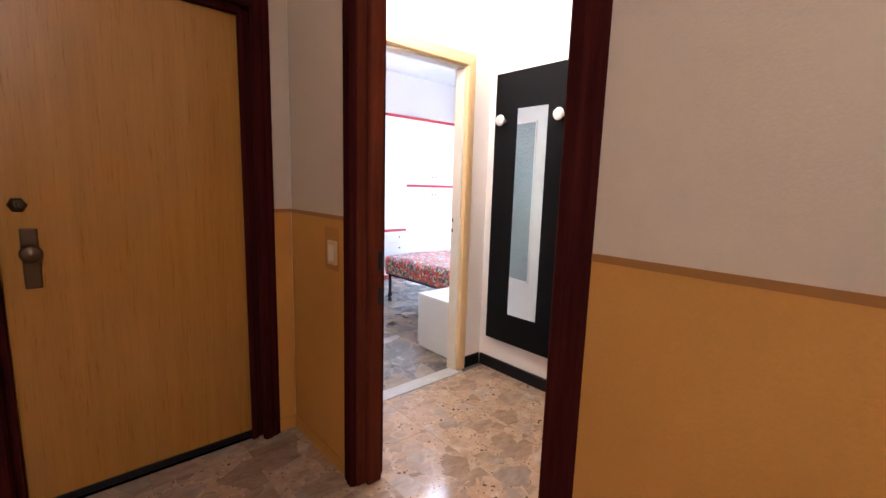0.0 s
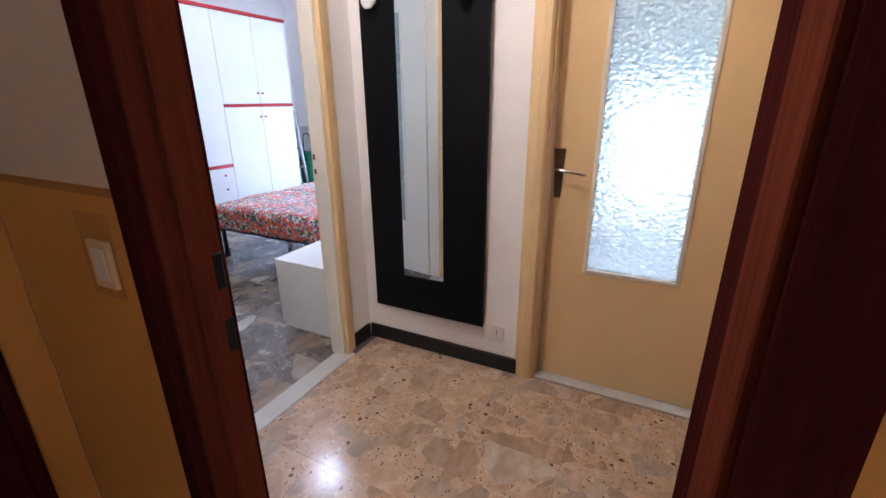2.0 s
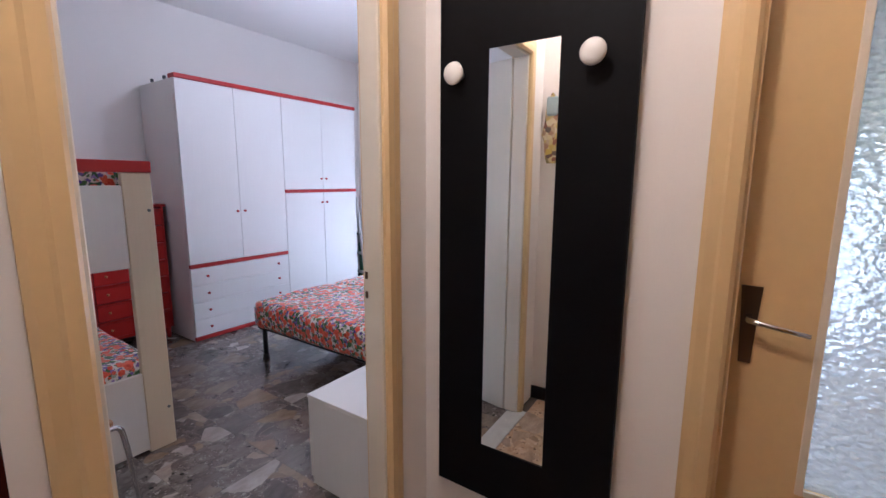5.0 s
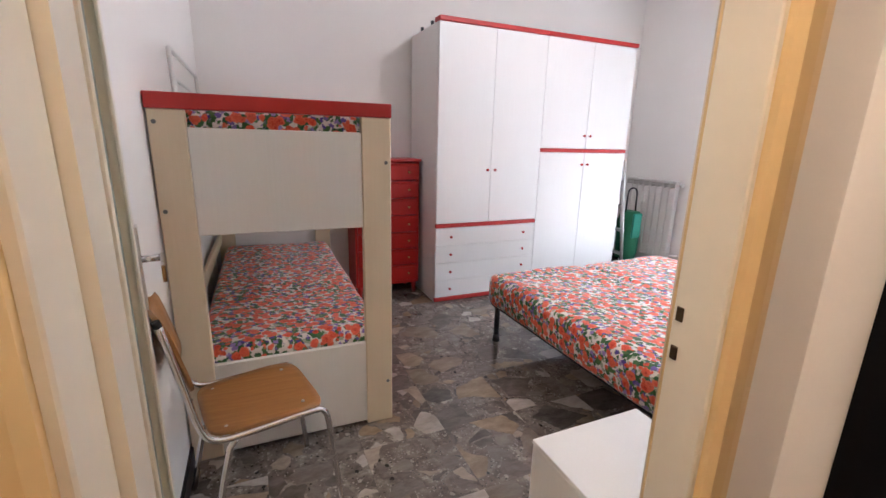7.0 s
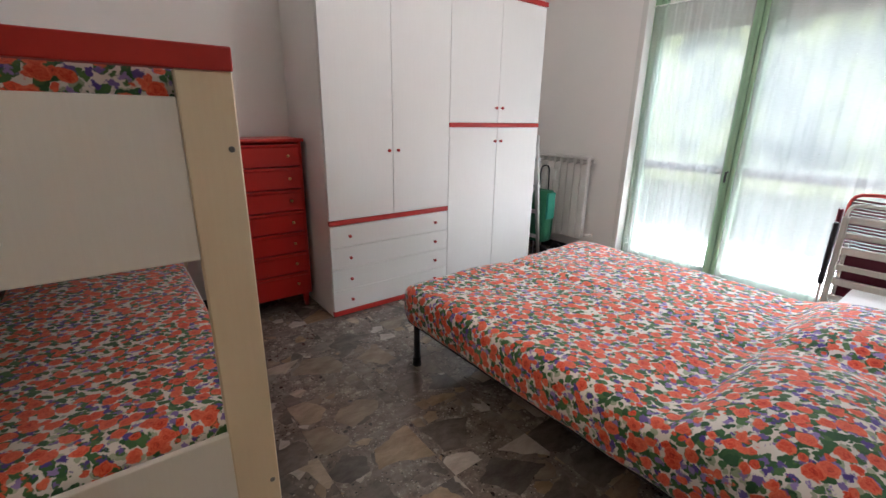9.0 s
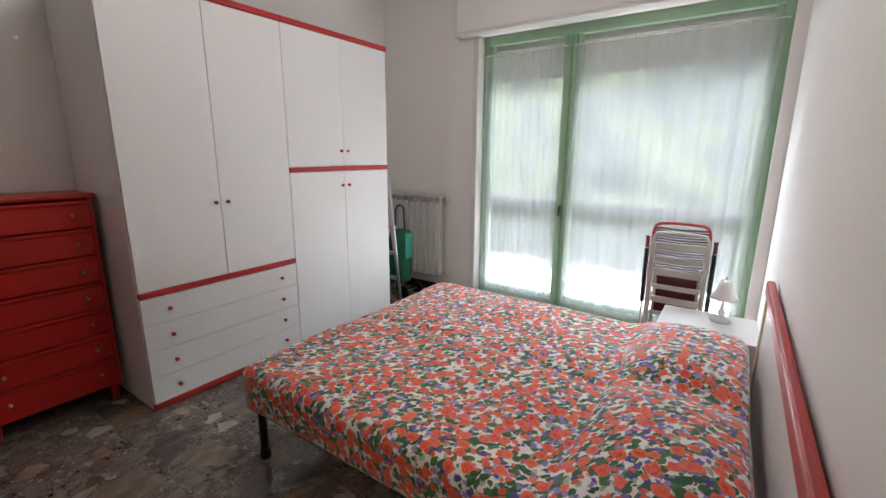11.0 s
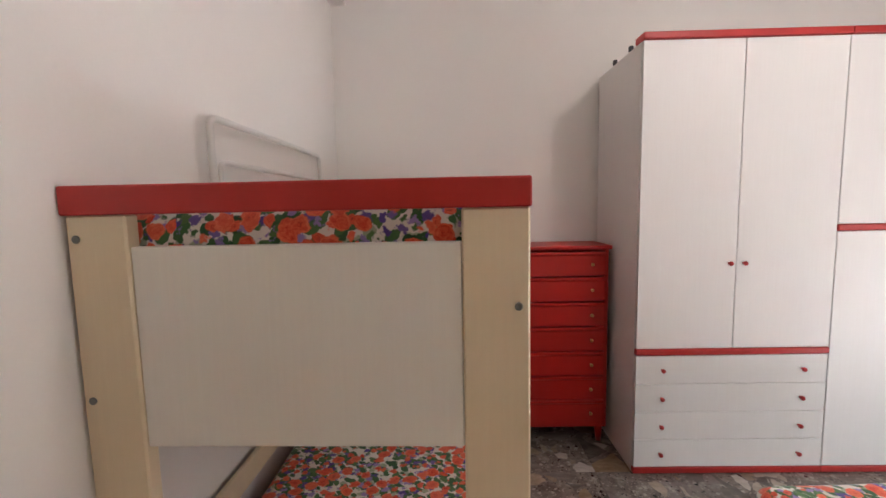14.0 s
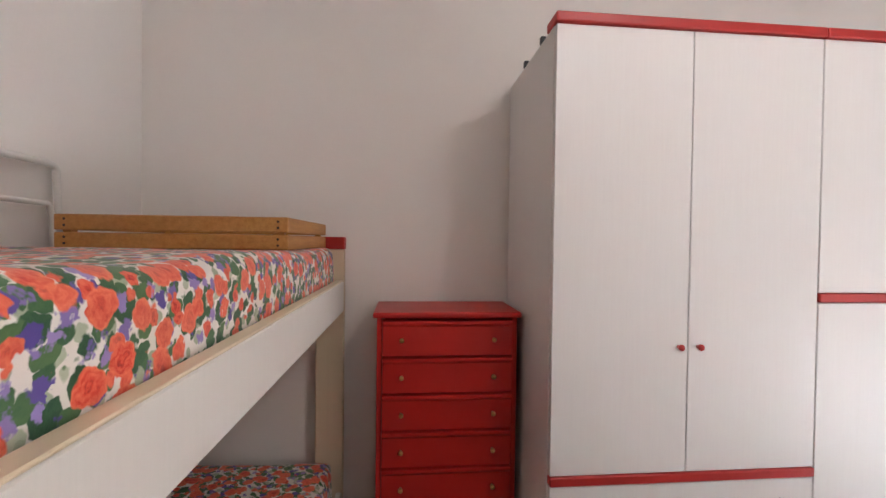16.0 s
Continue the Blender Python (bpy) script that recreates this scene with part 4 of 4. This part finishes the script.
part("mattress", bx(BX0 + 0.03, BX1 - 0.03, BY0 + 0.02, BY1 - 0.03, 0.309, 0.455, bevel=0.03, seg=2), M_BUNKW, bed)
part("headboard_panel", bx(2.70, 4.50, 2.345, 2.362, 0.10, 0.74, bevel=0.003), M_BUNKW, bed, "white headboard panel")
part("headboard_rail", bx(2.68, 4.52, 2.342, 2.378, 0.74, 0.81, bevel=0.010, seg=2), M_REDT, bed, "red headboard rail")
for hx in (2.69, 4.47):
    part("headboard_post", bx(hx, hx + 0.05, 2.3445, 2.372, 0, 0.74, bevel=0.003), M_BUNKC, bed)


def pillow_lump(x, y):
    a = 0.0
    for c in (3.24, 4.03):
        u, v = (x - c) / 0.42, (y - 2.64) / 0.26
        a += 0.095 * max(0.0, 1 - u ** 4) * max(0.0, 1 - v * v) ** 0.7 if abs(u) < 1 and abs(v) < 1 else 0.0
    if y > 2.9:
        a += -0.016 * math.exp(-((x - 3.63 - 0.02 * math.sin(4 * y)) / 0.035) ** 2)
    a += -0.012 * math.exp(-((y - 2.98) / 0.06) ** 2)
    a += 0.006 * math.sin(9 * x + 3 * y) * math.sin(7 * y - 2 * x)
    return a


sp = thing("bedspread", "rose print cotton bedspread over mattress and pillows", "bedspread")
part("cloth", cushion(bmesh.new(), BX0 - 0.015, BX1 + 0.015, BY0 - 0.01, BY1 + 0.015, 0.285, 0.490, 0.06, 60, 70, pillow_lump), M_FLORAL, sp)

# ---- bunk bed ----
bk = thing("bunk_bed", "cream and white wooden bunk bed with red end rails", "bunk bed")
K0, K1, KY0, KY1 = 1.072, 1.950, 3.69, 5.70
for yy, sgn in ((KY0, 1), (KY1 - 0.036, -1)):
    e = part("end_panel", bx(K0 + 0.118, K1 - 0.126, yy + 0.006, yy + 0.028, 0.985, 1.388, bevel=0.003), M_BUNKW, bk, "white upper end panel")
    part("foot_panel", bx(K0 + 0.118, K1 - 0.10, yy + 0.006, yy + 0.028, 0.015, 0.435, bevel=0.003), M_BUNKW, bk, "white lower end panel")
    sl = part("post", bx(K0, K0 + 0.118, yy, yy + 0.036, 0, 1.45, bevel=0.004), M_BUNKC, bk)
    sr = part("post", bx(K1 - 0.126, K1, yy, yy + 0.036, 0, 1.45, bevel=0.004), M_BUNKC, bk)
    for px, zs, par in ((K0 + 0.02, (1.405, 1.085, 0.3), sl), (K1 - 0.022, (1.265, 0.215), sr)):
        for z in zs:
            m = pose(px, yy if sgn > 0 else yy + 0.036, z, 90 if sgn > 0 else -90, 0, 0)
            part("screw", lathe(bmesh.new(), [(0.008, 0), (0.008, 0.002), (0.005, 0.003), (0.003, 0.001), (0, 0.001)], 10, m), M_GREYW, par, "grey screw cap")
    part("end_rail", bx(K0 - 0.004, K1 + 0.002, yy - 0.008, yy + 0.044, 1.45, 1.506, bevel=0.004, seg=2), M_REDT, bk, "rounded red end rail")
for x0, x1 in ((K1 - 0.028, K1), (K0, K0 + 0.024)):
    part("side_rail", bx(x0, x1, KY0 + 0.037, KY1 - 0.037, 1.165, 1.305, bevel=0.004), M_BUNKW, bk, "white upper side rail")
    part("side_rail_cap", bx(x0 - 0.002, x1 + 0.002, KY0 + 0.037, KY1 - 0.037, 1.306, 1.312, bevel=0.002), M_BUNKC, bk)
part("side_rail", bx(K1 - 0.028, K1, KY0 + 0.037, KY1 - 0.037, 0.20, 0.335, bevel=0.004), M_BUNKW, bk, "white lower side rail")
part("wall_rail", bx(K0, K0 + 0.022, KY0 + 0.037, KY1 - 0.037, 0.52, 0.60, bevel=0.004), M_BUNKC, bk)
part("bed_base", bx(K0 + 0.026, K1 - 0.03, KY0 + 0.04, KY1 - 0.04, 1.19, 1.215), M_PINE, bk)
part("bed_base", bx(K0 + 0.026, K1 - 0.03, KY0 + 0.04, KY1 - 0.04, 0.24, 0.265), M_PINE, bk)
for z0, z1, lab in ((1.217, 1.458, "rose print cover on the upper mattress"), (0.267, 0.492, "rose print cover on the lower mattress")):
    o = thing("mattress", lab, "mattress", "bunk mattresses")
    part("cover", cushion(bmesh.new(), K0 + 0.045, K1 - 0.034, KY0 + 0.042, KY1 - 0.042, z0, z1, 0.045, 26, 50), M_FLORAL, o)

# slatted pine crate on the upper bunk
cr = thing("pine_crate", "shallow slatted pine crate lying on the upper mattress", "crate")
c0, c1, d0, d1, cz = 1.20, 1.875, 5.03, 5.62, 1.458
for z in (cz, cz + 0.054):
    part("slat", bx(c0, c1, d0, d0 + 0.014, z, z + 0.047, bevel=0.003), M_PINE, cr)
    part("slat", bx(c0, c1, d1 - 0.014, d1, z, z + 0.047, bevel=0.003), M_PINE, cr)
    part("slat", bx(c0 + 0.001, c0 + 0.014, d0 + 0.015, d1 - 0.015, z, z + 0.047, bevel=0.003), M_PINE, cr)
    part("slat", bx(c1 - 0.014, c1 - 0.001, d0 + 0.015, d1 - 0.015, z, z + 0.047, bevel=0.003), M_PINE, cr)
    for x in (c0 + 0.03, c1 - 0.03):
        for dz in (0.014, 0.033):
            part("nail", lathe(bmesh.new(), [(0.004, 0), (0.004, 0.001), (0, 0.0012)], 8, pose(x, d0, z + dz, 90, 0, 0)), M_BLACKM, cr)
for x in (c0 + 0.016, c1 - 0.04):
    for y in (d0 + 0.015, d1 - 0.04):
        part("corner_post", bx(x, x + 0.024, y, y + 0.024, cz, cz + 0.099), M_PINE, cr)

swing = Matrix.Translation((1.95, 3.69, 0)) @ pose(0, 0, 0, 0, 0, -0.85) @ Matrix.Translation((-1.95, -3.69, 0))
for o in [bk, cr] + [o for o in scene.objects if o.name.startswith("mattress") and o.parent is None]:
    o.matrix_world = swing

# white tubular guard rail against the wall
gr = thing("bed_guard", "white tubular guard rail leaning on the wall", "guard rail")
part("outer_tube", tube(bmesh.new(), [(1.112, 4.17, 1.44), (1.104, 4.17, 1.70), (1.102, 4.19, 1.725), (1.102, 4.23, 1.73), (1.102, 5.17, 1.73), (1.104, 5.205, 1.722), (1.105, 5.21, 1.70), (1.112, 5.21, 1.44)], 0.011, 8, 1), M_PLASTIC, gr)
part("inner_tube", tube(bmesh.new(), [(1.114, 4.20, 1.44), (1.110, 4.20, 1.58), (1.109, 4.22, 1.598), (1.109, 4.26, 1.60), (1.109, 5.15, 1.60), (1.110, 5.18, 1.59), (1.114, 5.185, 1.44)], 0.009, 8, 1), M_PLASTIC, gr)

# ---- tubular chair ----
cha = thing("school_chair", "chrome tube chair with worn plywood seat and back", "chair")
cha.matrix_world = pose(1.345, 3.395, 0, 0, 0, 13)


def ply(bm, pts_grid, t):
    """A bent plywood sheet from a grid of points, given thickness along its normals."""
    n, m = len(pts_grid), len(pts_grid[0])
    g = [[Vector(p) for p in row] for row in pts_grid]
    nor = [[None] * m for _ in range(n)]
    for i in range(n):
        for j in range(m):
            a = g[min(i + 1, n - 1)][j] - g[max(i - 1, 0)][j]
            b = g[i][min(j + 1, m - 1)] - g[i][max(j - 1, 0)]
            nor[i][j] = a.cross(b).normalized()
    A = [[bm.verts.new(g[i][j] + nor[i][j] * t / 2) for j in range(m)] for i in range(n)]
    B = [[bm.verts.new(g[i][j] - nor[i][j] * t / 2) for j in range(m)] for i in range(n)]
    for i in range(n - 1):
        for j in range(m - 1):
            bm.faces.new((A[i][j], A[i + 1][j], A[i + 1][j + 1], A[i][j + 1])).smooth = True
            bm.faces.new((B[i][j], B[i][j + 1], B[i + 1][j + 1], B[i + 1][j])).smooth = True
    loop = [(i, 0) for i in range(n)] + [(n - 1, j) for j in range(1, m)] + [(i, m - 1) for i in range(n - 2, -1, -1)] + [(0, j) for j in range(m - 2, 0, -1)]
    for (i, j), (k, l) in zip(loop, loop[1:] + loop[:1]):
        bm.faces.new((A[i][j], A[k][l], B[k][l], B[i][j]))
    return bm


def rounded(u, v, r=0.28):
    """Square (-1..1) to rounded square."""
    s = max(abs(u), abs(v), 1e-6)
    q = max((abs(u) ** 6 + abs(v) ** 6) ** (1 / 6), 1e-6)
    return u * s / q, v * s / q


seat = []
for i in range(15):
    row = []
    for j in range(15):
        u, v = rounded(-1 + 2 * i / 14, -1 + 2 * j / 14)
        x, y = u * 0.185, v * (0.180 + 0.012 * u)
        row.append((x + 0.01, y, 0.448 - 0.010 * (1 - v * v) * (1 - u * u) - 0.012 * max(0, u) ** 3))
    seat.append(row)
part("seat", ply(bmesh.new(), seat, 0.011), M_CHAIRW, cha, "worn plywood seat")
back = []
for i in range(13):
    row = []
    for j in range(9):
        u, v = rounded(-1 + 2 * i / 12, -1 + 2 * j / 8)
        row.append((-0.222 - 0.028 * (1 - u * u) - 0.03 * v, u * 0.180, 0.735 + v * 0.125))
    back.append(row)
part("backrest", ply(bmesh.new(), back, 0.010), M_CHAIRW, cha, "curved plywood backrest")
for s in (-1, 1):
    y = s * 0.188
    part("side_tube", tube(bmesh.new(), [(-0.262, y * 0.95, 0.850), (-0.225, y, 0.66), (-0.20, y, 0.50), (-0.165, y, 0.445), (-0.08, y, 0.438), (0.15, y, 0.438), (0.185, y, 0.428), (0.20, y, 0.38), (0.235, y * 1.05, 0.0)], 0.0105, 10, 2), M_STEEL, cha)
    part("back_leg", tube(bmesh.new(), [(-0.10, y * 0.98, 0.430), (-0.13, y, 0.40), (-0.215, y * 1.08, 0.0)], 0.0105, 10, 1), M_STEEL, cha)
    part("tube_cap", tube(bmesh.new(), [(-0.263, y * 0.95, 0.848), (-0.268, y * 0.945, 0.868)], 0.0115, 8), M_RUBBER, cha)
    for x in (-0.12, 0.13):
        part("rivet", lathe(bmesh.new(), [(0.007, 0), (0.006, 0.003), (0, 0.004)], 8, pose(x, s * 0.13, 0.4485)), M_ALU, cha)
part("cross_tube", tube(bmesh.new(), [(0.16, -0.188, 0.430), (0.16, 0.188, 0.430)], 0.009, 8), M_STEEL, cha)
part("cross_tube", tube(bmesh.new(), [(-0.11, -0.186, 0.428), (-0.11, 0.186, 0.428)], 0.009, 8), M_STEEL, cha)

# ---- night tables and lamp ----


def night_table(x0, x1, y0, y1, h, front):
    o = thing("night_table", "low white laminate night table beside the bed", "night table", "night tables")
    part("side_panel", bx(x0, x0 + 0.016, y0, y1 - 0.019, 0.0, h - 0.016, bevel=0.001), M_LAM, o)
    part("side_panel", bx(x1 - 0.016, x1, y0, y1 - 0.019, 0.0, h - 0.016, bevel=0.001), M_LAM, o)
    part("back_panel", bx(x0 + 0.016, x1 - 0.016, y0, y0 + 0.010, 0.0, h - 0.016), M_LAM, o)
    part("bottom_panel", bx(x0 + 0.016, x1 - 0.016, y0 + 0.01, y1 - 0.019, 0.03, 0.046), M_LAM, o)
    part("top", bx(x0 - 0.001, x1 + 0.001, y0, y1 - 0.0, h - 0.016, h, bevel=0.002), M_LAM, o)
    for z0, z1 in ((0.03, h * 0.5 - 0.012), (h * 0.5 - 0.008, h - 0.02)):
        d = part("drawer", bx(x0 + 0.002, x1 - 0.002, y1 - 0.018, y1 - 0.001, z0, z1, bevel=0.002), M_LAM, o)
        bm = lathe(bmesh.new(), [(0.006, 0), (0.006, 0.01), (0.011, 0.014), (0.011, 0.022), (0, 0.026)], 10, pose((x0 + x1) / 2, y1 - 0.001, (z0 + z1) / 2, -90, 0, 0))
        part("knob", bm, M_REDT, d, "small red knob")
    return o


night_table(2.155, 2.60, 2.36, 2.825, 0.445, 1)
night_table(4.53, 4.97, 2.36, 2.86, 0.445, 1)
tl = thing("table_lamp", "small table lamp with white scalloped glass shade", "lamp")
lm = pose(4.84, 2.545, 0.445) @ Matrix.Scale(0.92, 4)
part("base", lathe(bmesh.new(), [(0.0, 0), (0.062, 0.0), (0.064, 0.010), (0.048, 0.022), (0.022, 0.032), (0.016, 0.045)], 20, lm), M_ALU, tl, "turned grey metal base")
part("stem", lathe(bmesh.new(), [(0.016, 0.043), (0.026, 0.060), (0.012, 0.085), (0.009, 0.13), (0.014, 0.145)], 14, lm), M_OPAL, tl)
part("shade", lathe(bmesh.new(), [(0.082, 0.152), (0.066, 0.172), (0.050, 0.205), (0.040, 0.245), (0.028, 0.272), (0.012, 0.284), (0.010, 0.282), (0.026, 0.268), (0.037, 0.243), (0.047, 0.203), (0.063, 0.168), (0.078, 0.150)], 24, lm), M_OPAL, tl, "bell shaped white glass shade")
part("finial", lathe(bmesh.new(), [(0.010, 0.283), (0.008, 0.295), (0, 0.300)], 10, lm), M_OPAL, tl)

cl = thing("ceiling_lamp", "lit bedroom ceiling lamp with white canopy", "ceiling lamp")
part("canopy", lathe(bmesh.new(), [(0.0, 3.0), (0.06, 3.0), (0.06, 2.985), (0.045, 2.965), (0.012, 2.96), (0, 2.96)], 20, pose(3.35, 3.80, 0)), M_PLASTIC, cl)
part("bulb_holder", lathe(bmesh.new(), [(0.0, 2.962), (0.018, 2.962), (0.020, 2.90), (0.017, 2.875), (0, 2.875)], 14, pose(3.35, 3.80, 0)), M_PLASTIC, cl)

# ---- folded chairs by the window ----


def slat_chair(m):
    """A folded pale slatted garden chair standing upright."""
    o = thing("folding_chair", "folded pale grey slatted garden chair", "folding chair", "folded garden chairs")
    o.matrix_world = m
    for s in (-1, 1):
        part("side_bar", bx(s * 0.21 - 0.02, s * 0.21 + 0.02, -0.012, 0.012, 0.0, 0.90, bevel=0.006), M_SLAT, o)
        part("leg_bar", bx(s * 0.17 - 0.012, s * 0.17 + 0.012, -0.036, -0.016, 0.02, 0.72, bevel=0.004), M_SLAT, o)
        part("arm", bx(s * 0.255 - 0.018, s * 0.255 + 0.018, -0.01, 0.03, 0.42, 0.86, bevel=0.008), M_BLACKM, o, "dark plastic armrest")
    part("top_bow", tube(bmesh.new(), [(-0.21, 0, 0.86), (-0.21, 0, 0.94), (-0.19, 0, 0.975), (-0.15, 0, 0.985), (0.15, 0, 0.985), (0.19, 0, 0.975), (0.21, 0, 0.94), (0.21, 0, 0.86)], 0.012, 8, 1), M_SLAT, o)
    for i, z in enumerate((0.32, 0.43, 0.54, 0.65, 0.76, 0.86)):
        part("slat", bx(-0.19, 0.19, -0.010, 0.010, z, z + (0.05 if i % 2 else 0.038), bevel=0.005), M_SLAT, o)
    part("seat_panel", bx(-0.18, 0.18, -0.05, -0.038, 0.30, 0.66, bevel=0.004), M_MAROON, o, "folded maroon seat")
    return o


def cord_chair(m):
    o = thing("folding_chair", "folded red tube chair with purple cord webbing", "folding chair", "folded garden chairs")
    o.matrix_world = m
    part("tube_frame", tube(bmesh.new(), [(-0.23, 0, 0), (-0.23, 0, 0.94), (-0.21, 0, 1.01), (-0.15, 0, 1.035), (0.15, 0, 1.035), (0.21, 0, 1.01), (0.23, 0, 0.94), (0.23, 0, 0)], 0.013, 8, 1), M_REDT, o, "red tubular frame")
    for i in range(30):
        z = 0.40 + i * 0.0205
        part("cord", tube(bmesh.new(), [(-0.225, 0.004, z), (0.0, 0.012, z - 0.006), (0.225, 0.004, z)], 0.0075, 5), M_MAROON, o)
    for s in (-1, 1):
        part("leg_tube", tube(bmesh.new(), [(s * 0.27, -0.03, 0.0), (s * 0.27, -0.03, 0.92)], 0.012, 8), M_ALU, o)
        part("arm", bx(s * 0.27 - 0.018, s * 0.27 + 0.018, -0.045, -0.015, 0.60, 0.92, bevel=0.008), M_MAROON, o, "maroon armrest")
    return o


slat_chair(pose(5.18, 2.83, 0, -4, 0, 90) @ Matrix.Diagonal((0.79, 1, 0.92, 1)))
cord_chair(pose(5.32, 2.845, 0, -3, 0, 90) @ Matrix.Diagonal((0.79, 1, 0.92, 1)))

# ---- radiator, ladder and shopping trolley ----
rad = thing("radiator", "white enamelled aluminium radiator on the wall", "radiator")
for i in range(8):
    y = 4.94 + i * 0.08
    bm = bmesh.new()
    box(bm, 5.325, 5.337, y + 0.003, y + 0.077, 0.20, 0.943, bevel=0.006)
    for a in (0.004, 0.067):
        box(bm, 5.325, 5.40, y + a, y + a + 0.009, 0.945, 0.99)
    box(bm, 5.325, 5.42, y + 0.004, y + 0.076, 0.991, 1.012, bevel=0.003)
    box(bm, 5.328, 5.40, y + 0.013, y + 0.067, 0.966, 0.971)
    box(bm, 5.337, 5.42, y + 0.034, y + 0.046, 0.20, 0.94)
    part("section", bm, M_RADI, rad)
part("valve", tube(bmesh.new(), [(5.38, 4.94, 0.975), (5.38, 4.905, 0.975), (5.38, 4.90, 0.975)], [0.014, 0.014, 0.020], 10), M_PLASTIC, rad)
part("valve", tube(bmesh.new(), [(5.38, 4.94, 0.235), (5.38, 4.90, 0.235), (5.44, 4.90, 0.235)], 0.013, 8), M_PLASTIC, rad)
part("heat_meter", bx(5.300, 5.325, 5.30, 5.335, 0.76, 0.87, bevel=0.005), M_PLASTIC, rad, "small heat meter")
part("mounting_pipe", tube(bmesh.new(), [(5.39, 5.2, 0.9), (5.455, 5.2, 0.9)], 0.012, 8), M_PLASTIC, rad)

ld = thing("step_ladder", "folded aluminium step ladder leaning beside the wardrobe", "ladder")
for (xa, xb), yo in (((4.90, 4.775), 0.0), ((4.965, 4.80), 0.06)):
    for y in (5.10 + yo, 5.42 + yo):
        part("rail", tube(bmesh.new(), [(xa, y, 0.0), (xb, y + 0.02, 1.22)], 0.015, 6), M_ALU, ld)
for k in range(4):
    z = 0.24 + k * 0.25
    x = 4.90 - 0.125 * z / 1.22
    part("step", bx(x - 0.012, x + 0.03, 5.11, 5.43, z, z + 0.03, bevel=0.004), M_ALU, ld)

tr = thing("shopping_trolley", "green fabric shopping trolley with wire handle", "trolley")
bm = bmesh.new()
cs = [(0.064, 0.07), (0.072, 0.08), (0.075, 0.085), (0.064, 0.075)]
rings = []
for (a, b), z in zip(cs, (0.16, 0.22, 0.58, 0.68)):
    rings.append([bm.verts.new((5.09 + a * sx + 0.012 * math.sin(z * 30 + k), 5.26 + b * sy, z)) for k, (sx, sy) in enumerate(((-1, -1), (0, -1.12), (1, -1), (1.1, 0), (1, 1), (0, 1.1), (-1, 1), (-1.1, 0)))])
for r, s in zip(rings, rings[1:]):
    for k in range(8):
        bm.faces.new((r[k], r[(k + 1) % 8], s[(k + 1) % 8], s[k])).smooth = True
bm.faces.new(rings[0][::-1])
bm.faces.new(rings[-1])
part("bag", bm, M_GREENB, tr, "dark green bag")
part("flap", bx(5.035, 5.155, 5.15, 5.175, 0.40, 0.665, bevel=0.012, seg=2), M_TEAL, tr, "teal top flap")
part("handle", tube(bmesh.new(), [(5.03, 5.26, 0.10), (5.03, 5.27, 0.85), (5.05, 5.27, 0.91), (5.10, 5.27, 0.925), (5.15, 5.27, 0.91), (5.17, 5.27, 0.85), (5.17, 5.26, 0.10)], 0.008, 8, 1), M_BLACKM, tr, "black bent wire handle")
for x in (5.03, 5.25):
    w = part("wheel", lathe(bmesh.new(), [(0.045, -0.012), (0.062, -0.012), (0.068, 0.0), (0.062, 0.012), (0.045, 0.012), (0.045, -0.012)], 18, pose(x, 5.17, 0.068, 0, 90, 0)), M_RUBBER, tr, "rubber wheel")
    part("hub", lathe(bmesh.new(), [(0.0, -0.008), (0.044, -0.008), (0.044, 0.008), (0.0, 0.008)], 14, pose(x, 5.17, 0.068, 0, 90, 0)), M_PLASTIC, w)
part("axle", tube(bmesh.new(), [(5.02, 5.17, 0.068), (5.26, 5.17, 0.068)], 0.006, 6), M_ALU, tr)
part("stand", tube(bmesh.new(), [(5.08, 5.33, 0.0), (5.08, 5.33, 0.16), (5.20, 5.33, 0.16), (5.20, 5.33, 0.0)], 0.006, 6), M_ALU, tr)

# ---- floor tiles ----
TS = 0.40


def tiles(floor_ob, x0, x1, y0, y1, ox, oy, mat, thick=0.012):
    cache = {}
    nx0, nx1 = math.floor((x0 - ox) / TS), math.ceil((x1 - ox) / TS)
    ny0, ny1 = math.floor((y0 - oy) / TS), math.ceil((y1 - oy) / TS)
    for i in range(nx0, nx1):
        for j in range(ny0, ny1):
            a0, a1 = max(x0, ox + i * TS), min(x1, ox + (i + 1) * TS)
            b0, b1 = max(y0, oy + j * TS), min(y1, oy + (j + 1) * TS)
            if a1 - a0 < 0.01 or b1 - b0 < 0.01:
                continue
            key = (round(a1 - a0, 4), round(b1 - b0, 4))
            if key not in cache:
                cache[key] = mesh_of("tile", bx(0.0005, key[0] - 0.0005, 0.0005, key[1] - 0.0005, -thick, 0.0), mat)
            t = new("tile", cache[key])
            t.location = (a0, b0, 0.0)
            t.parent = floor_ob


tiles(bpy.data.objects["floor_bedroom"], 1.065, 5.45, 2.312, 5.74, 0.96, 2.312, M_FLOOR)
tiles(bpy.data.objects["floor_lobby"], -1.65, 2.30, -1.3, 2.199, 0.996, 2.199, M_FLOOR2)
tiles(bpy.data.objects["floor_lobby"], -1.65, 0.879, 2.20, 2.309, 0.996, 2.20, M_FLOOR2)
tiles(bpy.data.objects["floor_lobby"], 2.44, 5.45, -1.3, 2.25, 2.44, 2.25, M_FLOOR2)
